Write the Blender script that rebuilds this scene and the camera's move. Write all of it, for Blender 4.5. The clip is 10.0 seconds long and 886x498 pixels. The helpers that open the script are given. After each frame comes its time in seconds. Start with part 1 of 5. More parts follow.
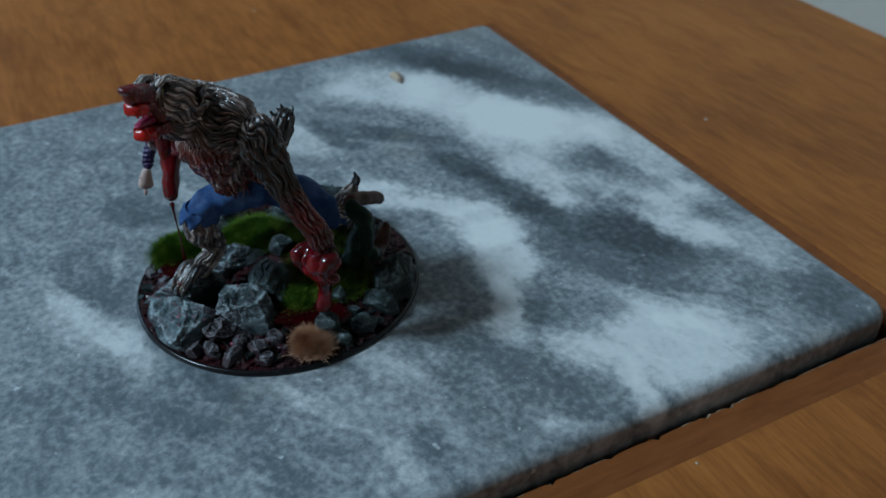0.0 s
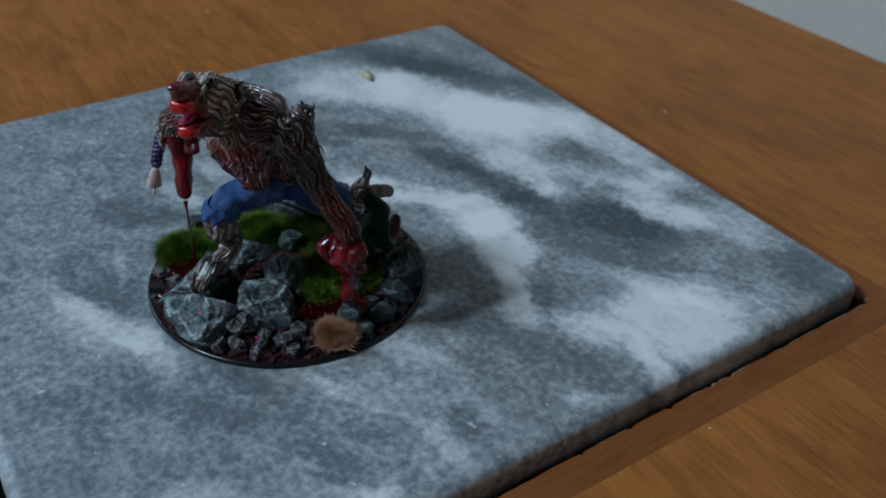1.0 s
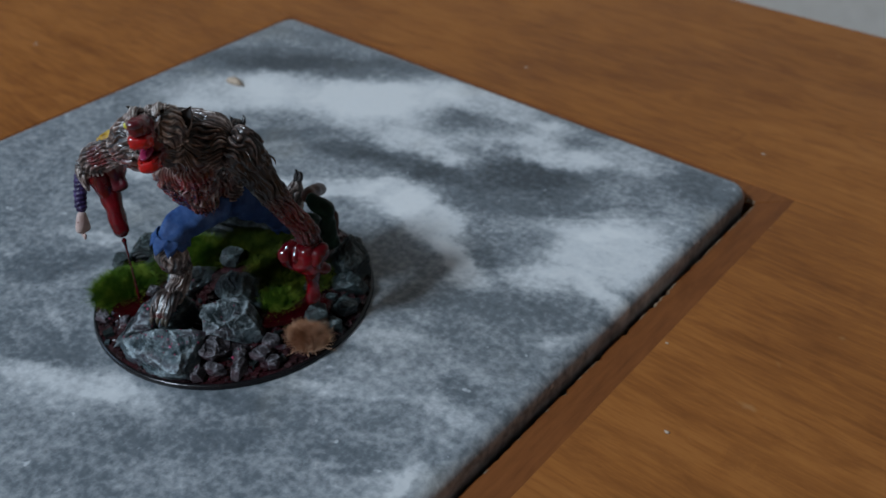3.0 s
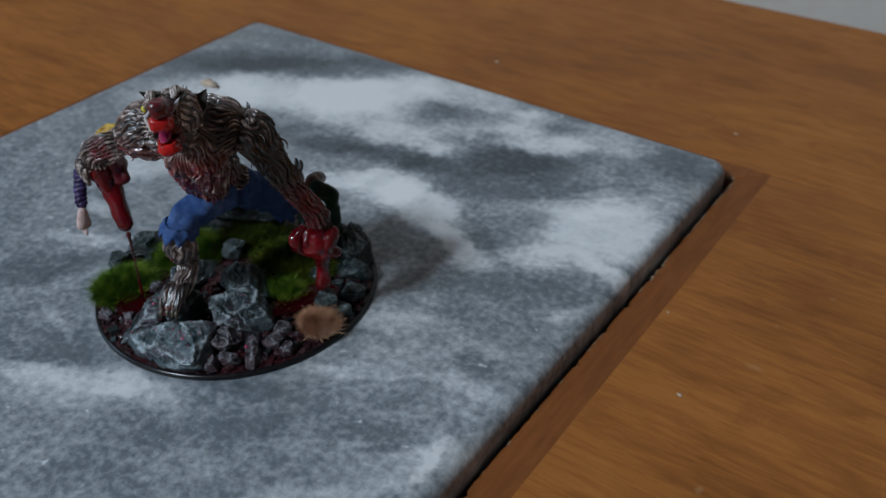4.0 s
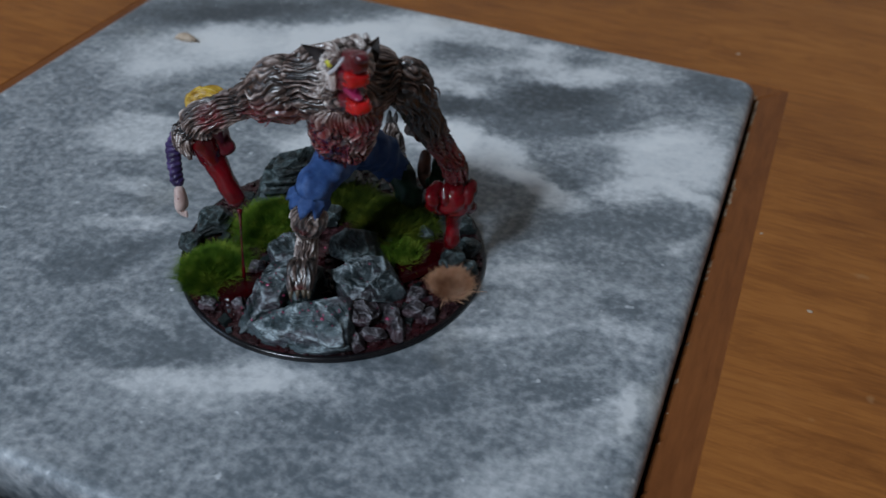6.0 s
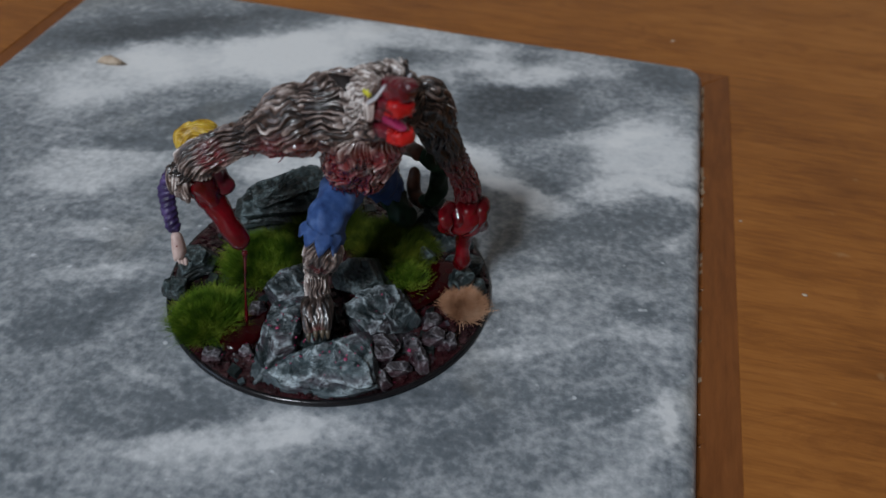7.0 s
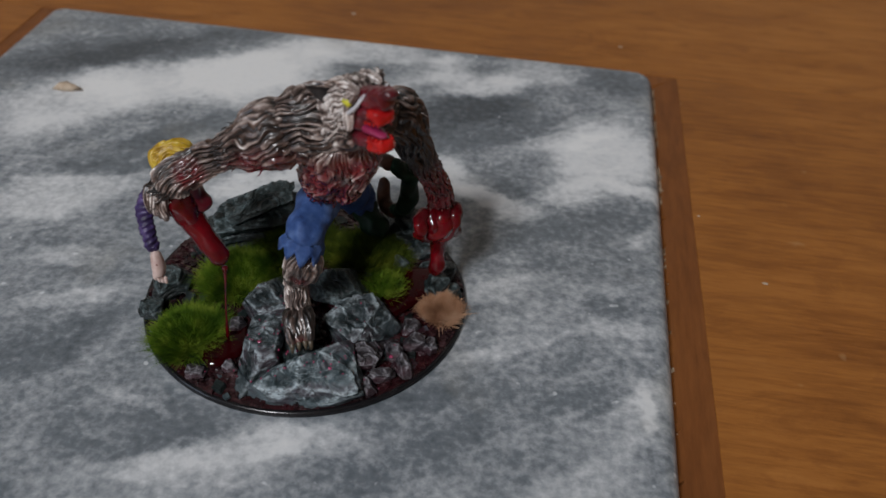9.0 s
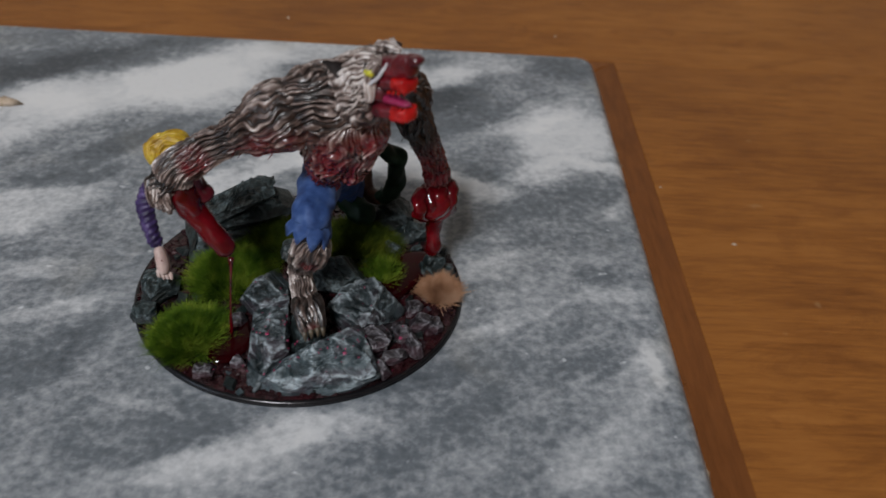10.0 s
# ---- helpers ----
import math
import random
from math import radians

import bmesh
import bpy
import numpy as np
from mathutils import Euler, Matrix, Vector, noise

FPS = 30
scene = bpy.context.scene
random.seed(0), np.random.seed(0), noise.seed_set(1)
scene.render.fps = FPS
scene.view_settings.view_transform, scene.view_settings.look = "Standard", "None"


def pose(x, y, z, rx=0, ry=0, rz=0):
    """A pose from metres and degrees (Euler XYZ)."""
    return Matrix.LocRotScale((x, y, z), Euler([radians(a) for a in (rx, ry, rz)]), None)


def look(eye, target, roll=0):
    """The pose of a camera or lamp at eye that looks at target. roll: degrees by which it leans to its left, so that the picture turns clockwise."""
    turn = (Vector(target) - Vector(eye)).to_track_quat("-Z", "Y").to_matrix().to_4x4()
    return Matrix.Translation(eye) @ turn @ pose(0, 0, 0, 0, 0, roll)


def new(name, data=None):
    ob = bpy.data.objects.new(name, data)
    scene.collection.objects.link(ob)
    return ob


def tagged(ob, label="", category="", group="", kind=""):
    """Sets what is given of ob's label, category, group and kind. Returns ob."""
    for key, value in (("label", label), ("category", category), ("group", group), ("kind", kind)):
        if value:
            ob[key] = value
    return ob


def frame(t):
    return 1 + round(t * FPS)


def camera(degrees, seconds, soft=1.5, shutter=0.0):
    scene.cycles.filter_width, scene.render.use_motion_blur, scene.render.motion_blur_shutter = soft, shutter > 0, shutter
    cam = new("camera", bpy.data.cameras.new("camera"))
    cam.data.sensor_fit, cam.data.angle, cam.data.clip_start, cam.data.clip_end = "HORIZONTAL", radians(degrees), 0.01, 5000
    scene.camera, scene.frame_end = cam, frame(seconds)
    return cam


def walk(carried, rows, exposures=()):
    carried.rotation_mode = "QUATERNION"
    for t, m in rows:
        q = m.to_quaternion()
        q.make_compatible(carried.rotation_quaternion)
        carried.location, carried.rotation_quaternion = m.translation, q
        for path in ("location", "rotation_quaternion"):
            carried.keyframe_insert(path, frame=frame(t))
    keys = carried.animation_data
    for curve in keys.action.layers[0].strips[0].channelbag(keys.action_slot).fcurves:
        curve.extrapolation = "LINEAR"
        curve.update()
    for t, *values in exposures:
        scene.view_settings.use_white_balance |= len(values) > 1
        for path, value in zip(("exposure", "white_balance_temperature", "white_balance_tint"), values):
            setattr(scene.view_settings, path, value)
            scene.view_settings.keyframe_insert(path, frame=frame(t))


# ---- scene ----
# One work unit is 19.6 mm; the origin lies on the marble's top, x along the tile's far edge.
U = 0.0196
cam = camera(52.0, 10.0, soft=1.5, shutter=0.5)
cam.data.dof.use_dof, cam.data.dof.focus_distance, cam.data.dof.aperture_fstop = True, 6.9 * U, 30.0
PATH = [
    (0, (0.10821, -0.02973, 0.10276), (-0.00537, 0.02663, 0.01051), -0.84),
    (0.5, (0.10441, -0.04174, 0.10335), (-0.00352, 0.02485, 0.01114), 1.31),
    (1, (0.10349, -0.04989, 0.10429), (-0.00156, 0.02159, 0.01240), 1.87),
    (1.5, (0.10386, -0.05497, 0.10563), (0.00008, 0.01693, 0.01265), -0.21),
    (2, (0.10506, -0.05397, 0.10606), (0.00260, 0.01900, 0.01245), -3.12),
    (2.5, (0.10237, -0.05801, 0.10729), (0.00899, 0.02450, 0.01212), -2.85),
    (2.7, (0.09628, -0.06316, 0.10821), (0.00934, 0.02511, 0.01210), -1.89),
    (3.8, (0.08817, -0.08044, 0.10478), (0.00978, 0.01966, 0.01302), -1.26),
    (4, (0.08570, -0.08177, 0.10401), (0.01035, 0.01986, 0.01139), -1.22),
    (4.5, (0.07610, -0.09229, 0.10476), (0.01196, 0.01531, 0.01044), 1.61),
    (5, (0.05951, -0.10014, 0.10354), (0.00655, 0.01255, 0.00824), 2.90),
    (5.5, (0.04522, -0.10033, 0.10000), (-0.00157, 0.01194, 0.00105), 2.97),
    (6, (0.03580, -0.10103, 0.09959), (-0.00766, 0.01144, -0.00064), 2.22),
    (6.2, (0.03028, -0.10060, 0.09960), (-0.00940, 0.01238, -0.00162), 2.57),
    (7.3, (0.01000, -0.09996, 0.09849), (-0.00708, 0.01939, -0.00175), 3.94),
    (7.5, (0.00970, -0.09973, 0.09858), (-0.00610, 0.01999, -0.00144), 3.89),
    (8, (0.00948, -0.10094, 0.09799), (-0.00558, 0.01981, -0.00089), 3.39),
    (8.5, (0.01025, -0.10194, 0.09905), (-0.00474, 0.01916, 0.00058), 3.44),
    (9, (0.00905, -0.10396, 0.09893), (-0.00398, 0.01766, 0.00083), 3.57),
    (9.5, (0.00348, -0.10555, 0.09693), (-0.00013, 0.01798, 0.00042), 3.61),
    (10, (-0.00595, -0.10924, 0.09354), (-0.00124, 0.01578, -0.00099), 4.12),
]
WHITE = [(0.0, 0.0, 5250.0, -4.0), (1.0, 0.0, 5430.0, 1.0), (2.5, 0.02, 5720.0, 7.0), (4.5, 0.04, 5950.0, 9.0), (6.0, -0.03, 5900.0, 10.0), (7.5, 0.03, 6650.0, 14.0), (10.0, 0.07, 6900.0, 16.0)]
walk(cam, [(t, look(eye, target, roll)) for t, eye, target, roll in PATH], WHITE)

# ---- daylight ----
world = bpy.data.worlds.new("daylight")
scene.world = world
world.use_nodes = True
sky = world.node_tree.nodes.new("ShaderNodeTexSky")
sky.sky_type, sky.sun_disc = "NISHITA", False
sky.sun_elevation, sky.sun_rotation = radians(40), radians(200)
world.node_tree.links.new(sky.outputs[0], world.node_tree.nodes["Background"].inputs[0])
world.node_tree.nodes["Background"].inputs[1].default_value = 0.1
window_light = bpy.data.lights.new("window_light", "AREA")
window_light.shape, window_light.size, window_light.size_y = "RECTANGLE", 1.1, 1.15
window_light.energy, window_light.color = 7.0, (0.60, 0.80, 1.0)
new("window_light", window_light).matrix_world = look((-1.99, -1.275, 0.98), (0.0, -1.275, 0.98))
# The ceiling light's two tubes: strips that face down.
LAMP = (-0.46, -1.58, 1.72)
for dx in (-0.09, 0.09):
    tube_light = bpy.data.lights.new("tube_light", "AREA")
    tube_light.shape, tube_light.size, tube_light.size_y = "RECTANGLE", 0.09, 0.5
    tube_light.energy, tube_light.color = 27.0, (0.86, 0.94, 1.0)
    new("tube_light", tube_light).matrix_world = pose(LAMP[0] + dx, LAMP[1], LAMP[2] - 0.075)


# ---- materials ----
def material(name, rough=0.5, metal=0.0, coat=0.0):
    m = bpy.data.materials.new(name)
    m.use_nodes = True
    bsdf = m.node_tree.nodes["Principled BSDF"]
    bsdf.inputs["Roughness"].default_value = rough
    bsdf.inputs["Metallic"].default_value = metal
    bsdf.inputs["Coat Weight"].default_value = coat
    bsdf.inputs["Coat Roughness"].default_value = 0.1
    return m, m.node_tree, bsdf


def node(tree, kind, **inputs):
    n = tree.nodes.new(kind)
    for key, value in inputs.items():
        n.inputs[key.replace("_", " ")].default_value = value
    return n


def link(tree, a, b):
    tree.links.new(a, b)


def coords(tree, scale=(1, 1, 1), rot=0.0, source="Object"):
    tc = tree.nodes.new("ShaderNodeTexCoord")
    mp = tree.nodes.new("ShaderNodeMapping")
    mp.vector_type = "TEXTURE"
    mp.inputs["Scale"].default_value = [1 / k for k in scale]
    mp.inputs["Rotation"].default_value = (0, 0, rot)
    link(tree, tc.outputs[source], mp.inputs[0])
    return mp.outputs[0]


def noise_at(tree, where, scale, detail=4.0, rough=0.55, distortion=0.0):
    n = node(tree, "ShaderNodeTexNoise", Scale=scale, Detail=detail, Roughness=rough, Distortion=distortion)
    link(tree, where, n.inputs["Vector"])
    return n


def ramp(tree, fac, stops):
    r = tree.nodes.new("ShaderNodeValToRGB")
    while len(r.color_ramp.elements) < len(stops):
        r.color_ramp.elements.new(0.5)
    for e, (at, colour) in zip(r.color_ramp.elements, stops):
        e.position, e.color = at, (*colour, 1)
    link(tree, fac, r.inputs[0])
    return r.outputs[0]


def math_of(tree, op, a, b, clamp=False):
    n = tree.nodes.new("ShaderNodeMath")
    n.operation, n.use_clamp = op, clamp
    for i, v in enumerate((a, b)):
        if isinstance(v, (int, float)):
            n.inputs[i].default_value = v
        else:
            link(tree, v, n.inputs[i])
    return n.outputs[0]


def mix(tree, fac, a, b, blend="MIX"):
    n = tree.nodes.new("ShaderNodeMix")
    n.data_type, n.blend_type = "RGBA", blend
    for i, v in ((0, fac), (6, a), (7, b)):
        if isinstance(v, (int, float)):
            n.inputs[i].default_value = v
        elif isinstance(v, tuple):
            n.inputs[i].default_value = (*v, 1)
        else:
            link(tree, v, n.inputs[i])
    return n.outputs[2]


def bump(tree, bsdf, height, strength=0.3, distance=0.0003):
    b = node(tree, "ShaderNodeBump", Strength=strength, Distance=distance)
    link(tree, height, b.inputs["Height"])
    link(tree, b.outputs[0], bsdf.inputs["Normal"])


def speckled(name, stops, scale=900.0, rough=0.6, bumpy=0.3, coat=0.0, detail=5.0, big=None, shine=0.5):
    """Paint or matter with two scales of variation: a ramp over noise, and larger blotches."""
    m, tree, bsdf = material(name, rough, coat=coat)
    bsdf.inputs["Specular IOR Level"].default_value = shine
    at = coords(tree)
    fine = noise_at(tree, at, scale, detail)
    colour = ramp(tree, fine.outputs[0], stops)
    if big:
        blotch = noise_at(tree, at, scale * 0.22, 3.0)
        colour = mix(tree, math_of(tree, "MULTIPLY", ramp(tree, blotch.outputs[0], [(0.45, (0, 0, 0)), (0.62, (1, 1, 1))]), 0.8), colour, big)
    link(tree, colour, bsdf.inputs["Base Color"])
    bump(tree, bsdf, fine.outputs[0], bumpy)
    return m


# Veins of the marble: centre x and y, turn, half length, half width (work units), whiteness.
VEINS_WHITE_FAR = [
    (-3.88, 3.24, 27, 0.73, 0.38, 0.8), (-2.73, 3.95, 36, 0.83, 0.47, 0.85), (-1.76, 4.49, 5, 0.69, 0.27, 0.75),
    (-2.42, 3.34, 17, 0.71, 0.24, 0.7), (-0.97, 4.06, 43, 0.73, 0.18, 0.65), (-0.26, 4.01, 11, 0.52, 0.19, 0.8),
    (-1.56, 3.19, 13, 0.65, 0.17, 0.7), (0.41, 4.39, 23, 0.49, 0.17, 0.5), (-0.28, 4.59, 10, 0.96, 0.08, 0.5),
    (-4.54, 2.65, 34, 0.84, 0.35, 0.85), (-3.01, 3.62, 39, 0.75, 0.32, 0.8), (-4.57, 1.99, 36, 0.45, 0.18, 0.45),
    (-3.78, 1.07, 38, 0.68, 0.24, 0.75), (-2.17, 1.58, 25, 0.47, 0.16, 0.9),
]
VEINS_DARK_FAR = [
    (-3.85, 4.06, 30, 1.37, 0.23, -0.9), (-5.36, 3.98, 81, 0.77, 0.31, -0.1), (-4.34, 4.67, 9, 0.93, 0.23, -0.1),
    (-2.24, 2.63, 23, 0.43, 0.16, -0.8), (-1.51, 2.83, 10, 0.54, 0.17, -0.95), (-0.51, 3.29, 37, 0.74, 0.22, -0.85),
    (-0.08, 3.49, 22, 0.57, 0.20, -0.7), (-0.03, 2.96, 30, 0.72, 0.21, -0.55), (0.20, 2.07, -27, 0.39, 0.09, -0.5),
    (-1.45, 4.06, 20, 0.62, 0.20, -0.5), (-0.18, 4.59, 17, 0.45, 0.11, -0.45), (1.25, 4.46, -3, 0.53, 0.20, -0.6),
    (-4.87, 3.67, 37, 1.03, 0.24, -0.7), (-3.29, 2.22, 45, 0.71, 0.14, -0.65), (-3.62, 1.56, 27, 0.50, 0.09, -0.75),
]
VEINS_WHITE_MIDDLE = [
    (-1.63, 2.12, 48, 0.41, 0.11, 0.8), (-1.15, 2.30, 29, 0.42, 0.24, 0.95), (-0.54, 2.19, -19, 0.56, 0.22, 1),
    (0.13, 1.81, -21, 0.46, 0.13, 0.85), (0.94, 3.19, 36, 0.83, 0.15, 0.65), (1.22, 2.81, 45, 0.68, 0.31, 1),
    (0.99, 2.14, 22, 0.51, 0.12, 0.6), (1.63, 2.22, -6, 0.36, 0.10, 0.65), (1.66, 1.63, 58, 0.34, 0.08, 0.35),
    (-3.09, -0.23, 28, 0.48, 0.09, 0.5), (-3.37, 0.23, 17, 0.37, 0.09, 0.4), (0.59, 0.13, 15, 0.39, 0.08, 0.3),
]
VEINS_NEAR = [
    (0.36, 0.54, 27, 0.39, 0.09, 0.5), (1.10, 0.51, 0, 0.33, 0.08, -0.55), (1.28, 0.18, 17, 0.37, 0.08, 0.4),
    (1.53, -0.64, 52, 0.52, 0.13, 0.4), (-1.35, -1.66, 34, 0.69, 0.16, 0.45), (-0.08, -1.33, 43, 0.70, 0.11, -0.35),
    (-2.93, -0.74, 50, 0.53, 0.16, -0.55), (-2.12, -1.17, -13, 0.34, 0.04, 0.4), (-0.89, -1.38, 20, 0.40, 0.11, 0.5),
    (-1.84, -1.79, 17, 0.63, 0.09, 0.35), (0.54, -0.15, 32, 0.49, 0.06, 0.35), (0.89, 0.48, 27, 0.82, 0.09, 0.3),
    (0.92, 1.53, 25, 0.83, 0.15, -0.35), (-0.13, -0.79, 18, 0.50, 0.08, -0.45), (0.87, -0.61, 7, 0.51, 0.10, -0.3),
    (1.53, -0.59, -74, 0.29, 0.06, 0.5), (1.07, -1.40, 48, 0.48, 0.13, 0.45), (-1.99, -1.45, 24, 0.55, 0.20, -0.4),
]


def marble_material():
    m, tree, bsdf = material("marble", 0.32)
    bsdf.inputs["Specular IOR Level"].default_value = 0.7
    at = coords(tree)
    warp = noise_at(tree, at, 75.0, 4.0, 0.6)
    shift = node(tree, "ShaderNodeVectorMath")
    shift.operation = "MULTIPLY_ADD"
    link(tree, warp.outputs["Color"], shift.inputs[0])
    shift.inputs[1].default_value = (0.011, 0.011, 0.0)
    base = node(tree, "ShaderNodeVectorMath")
    base.operation = "SUBTRACT"
    link(tree, at, base.inputs[0])
    base.inputs[1].default_value = (0.0075, 0.0075, 0.0)
    link(tree, base.outputs[0], shift.inputs[2])
    ragged = noise_at(tree, at, 420.0, 3.0, 0.55)
    fray = node(tree, "ShaderNodeVectorMath")
    fray.operation = "MULTIPLY_ADD"
    link(tree, ragged.outputs["Color"], fray.inputs[0])
    fray.inputs[1].default_value = (0.004, 0.004, 0.0)
    link(tree, shift.outputs[0], fray.inputs[2])
    where = fray.outputs[0]
    total = None
    for x, y, turn, half, wide, amount in VEINS_WHITE_FAR + VEINS_DARK_FAR + VEINS_WHITE_MIDDLE + VEINS_NEAR:
        mp = tree.nodes.new("ShaderNodeMapping")
        mp.vector_type = "TEXTURE"
        mp.inputs["Location"].default_value = (x * U, y * U, 0)
        mp.inputs["Rotation"].default_value = (0, 0, radians(turn))
        mp.inputs["Scale"].default_value = (half * U * 1.35, wide * U * 1.9, 1)
        link(tree, where, mp.inputs[0])
        flat = node(tree, "ShaderNodeVectorMath")
        flat.operation = "MULTIPLY"
        flat.inputs[1].default_value = (1, 1, 0)
        link(tree, mp.outputs[0], flat.inputs[0])
        far = node(tree, "ShaderNodeVectorMath")
        far.operation = "LENGTH"
        link(tree, flat.outputs[0], far.inputs[0])
        fall = tree.nodes.new("ShaderNodeMapRange")
        fall.interpolation_type = "SMOOTHSTEP"
        fall.inputs["From Min"].default_value, fall.inputs["From Max"].default_value = 0.40, 1.07
        fall.inputs["To Min"].default_value, fall.inputs["To Max"].default_value = amount if amount > 0 else 0.75 * amount, 0.0
        link(tree, far.outputs["Value"], fall.inputs["Value"])
        total = fall.outputs[0] if total is None else math_of(tree, "ADD", total, fall.outputs[0])
    along = coords(tree, (1.0, 1.5, 1.0), radians(28))
    streak = noise_at(tree, along, 70.0, 6.0, 0.6, 0.8)
    grain = noise_at(tree, at, 700.0, 4.0, 0.6)
    clouds = noise_at(tree, at, 190.0, 5.0, 0.56, 0.3)
    value = math_of(tree, "ADD", math_of(tree, "MULTIPLY", total, 0.40), 0.37)
    value = math_of(tree, "ADD", value, math_of(tree, "MULTIPLY", math_of(tree, "SUBTRACT", streak.outputs[0], 0.5), 0.24))
    value = math_of(tree, "ADD", value, math_of(tree, "MULTIPLY", math_of(tree, "SUBTRACT", clouds.outputs[0], 0.5), 0.34), True)
    # thin wisps of calcite
    wisp = noise_at(tree, coords(tree, (1.0, 2.6, 1.0), radians(24)), 60.0, 2.5, 0.5, 0.6)
    band = math_of(tree, "ABSOLUTE", math_of(tree, "SUBTRACT", wisp.outputs[0], 0.5), 0.0)
    patch = noise_at(tree, at, 60.0, 2.0)
    thin = math_of(tree, "MULTIPLY", ramp(tree, band, [(0.0, (1, 1, 1)), (0.09, (0, 0, 0))]), ramp(tree, patch.outputs[0], [(0.42, (0, 0, 0)), (0.62, (1, 1, 1))]))
    value = math_of(tree, "ADD", value, math_of(tree, "MULTIPLY", thin, 0.11), True)
    # crystals show in the grey, hardly in the white
    grey = math_of(tree, "SUBTRACT", 1.4, value, True)
    value = math_of(tree, "ADD", value, math_of(tree, "MULTIPLY", math_of(tree, "MULTIPLY", math_of(tree, "SUBTRACT", grain.outputs[0], 0.5), 0.72), grey), True)
    colour = ramp(tree, value, [(0.0, (0.046, 0.058, 0.069)), (0.30, (0.150, 0.172, 0.190)), (0.52, (0.35, 0.37, 0.387)), (0.75, (0.63, 0.64, 0.645)), (1.0, (0.77, 0.77, 0.76))])
    spots = noise_at(tree, at, 330.0, 2.0)
    colour = mix(tree, math_of(tree, "MULTIPLY", ramp(tree, spots.outputs[0], [(0.70, (0, 0, 0)), (0.75, (1, 1, 1))]), 0.5), colour, (0.78, 0.8, 0.82))
    stain = noise_at(tree, at, 40.0, 3.0)
    colour = mix(tree, math_of(tree, "MULTIPLY", ramp(tree, stain.outputs[0], [(0.6, (0, 0, 0)), (0.75, (1, 1, 1))]), 0.25), colour, (0.36, 0.33, 0.26))
    link(tree, colour, bsdf.inputs["Base Color"])
    link(tree, math_of(tree, "ADD", math_of(tree, "MULTIPLY", streak.outputs[0], 0.25), 0.24), bsdf.inputs["Roughness"])
    bump(tree, bsdf, grain.outputs[0], 0.12, 0.0002)
    return m


def wood_material(name, turn, dark, mid, light, seed):
    m, tree, bsdf = material(name, 0.5)
    bsdf.inputs["Specular IOR Level"].default_value = 0.22
    at = coords(tree, (1.0, 10.0, 10.0), turn)
    shift = node(tree, "ShaderNodeVectorMath")
    shift.operation = "ADD"
    shift.inputs[1].default_value = (seed, seed * 2.3, seed * 0.7)
    link(tree, at, shift.inputs[0])
    where = shift.outputs[0]
    bands = noise_at(tree, where, 9.0, 6.0, 0.6, 0.8)
    pores = noise_at(tree, where, 95.0, 5.0, 0.7)
    plain = coords(tree)
    blotch = noise_at(tree, plain, 22.0, 4.0, 0.6)
    value = math_of(tree, "ADD", math_of(tree, "MULTIPLY", bands.outputs[0], 0.30), math_of(tree, "MULTIPLY", pores.outputs[0], 0.50))
    value = math_of(tree, "ADD", value, math_of(tree, "MULTIPLY", math_of(tree, "SUBTRACT", blotch.outputs[0], 0.5), 0.45), True)
    colour = ramp(tree, value, [(0.20, dark), (0.41, mid), (0.66, light)])
    dash = noise_at(tree, coords(tree, (1.0, 6.0, 6.0), turn), 60.0, 4.0, 0.65, 0.5)
    colour = mix(tree, math_of(tree, "MULTIPLY", ramp(tree, dash.outputs[0], [(0.50, (0, 0, 0)), (0.70, (1, 1, 1))]), 0.32), colour, dark)
    flame = noise_at(tree, coords(tree, (1.0, 3.2, 3.2), turn + 0.12), 34.0, 6.0, 0.7, 1.4)
    colour = mix(tree, math_of(tree, "MULTIPLY", ramp(tree, flame.outputs[0], [(0.50, (0, 0, 0)), (0.66, (1, 1, 1))]), 0.45), colour, dark)
    specks = noise_at(tree, plain, 160.0, 2.0)
    colour = mix(tree, math_of(tree, "MULTIPLY", ramp(tree, specks.outputs[0], [(0.72, (0, 0, 0)), (0.78, (1, 1, 1))]), 0.35), colour, (0.42, 0.25, 0.12))
    link(tree, colour, bsdf.inputs["Base Color"])
    link(tree, math_of(tree, "ADD", math_of(tree, "MULTIPLY", blotch.outputs[0], 0.3), 0.36), bsdf.inputs["Roughness"])
    bump(tree, bsdf, pores.outputs[0], 0.25, 0.0002)
    return m


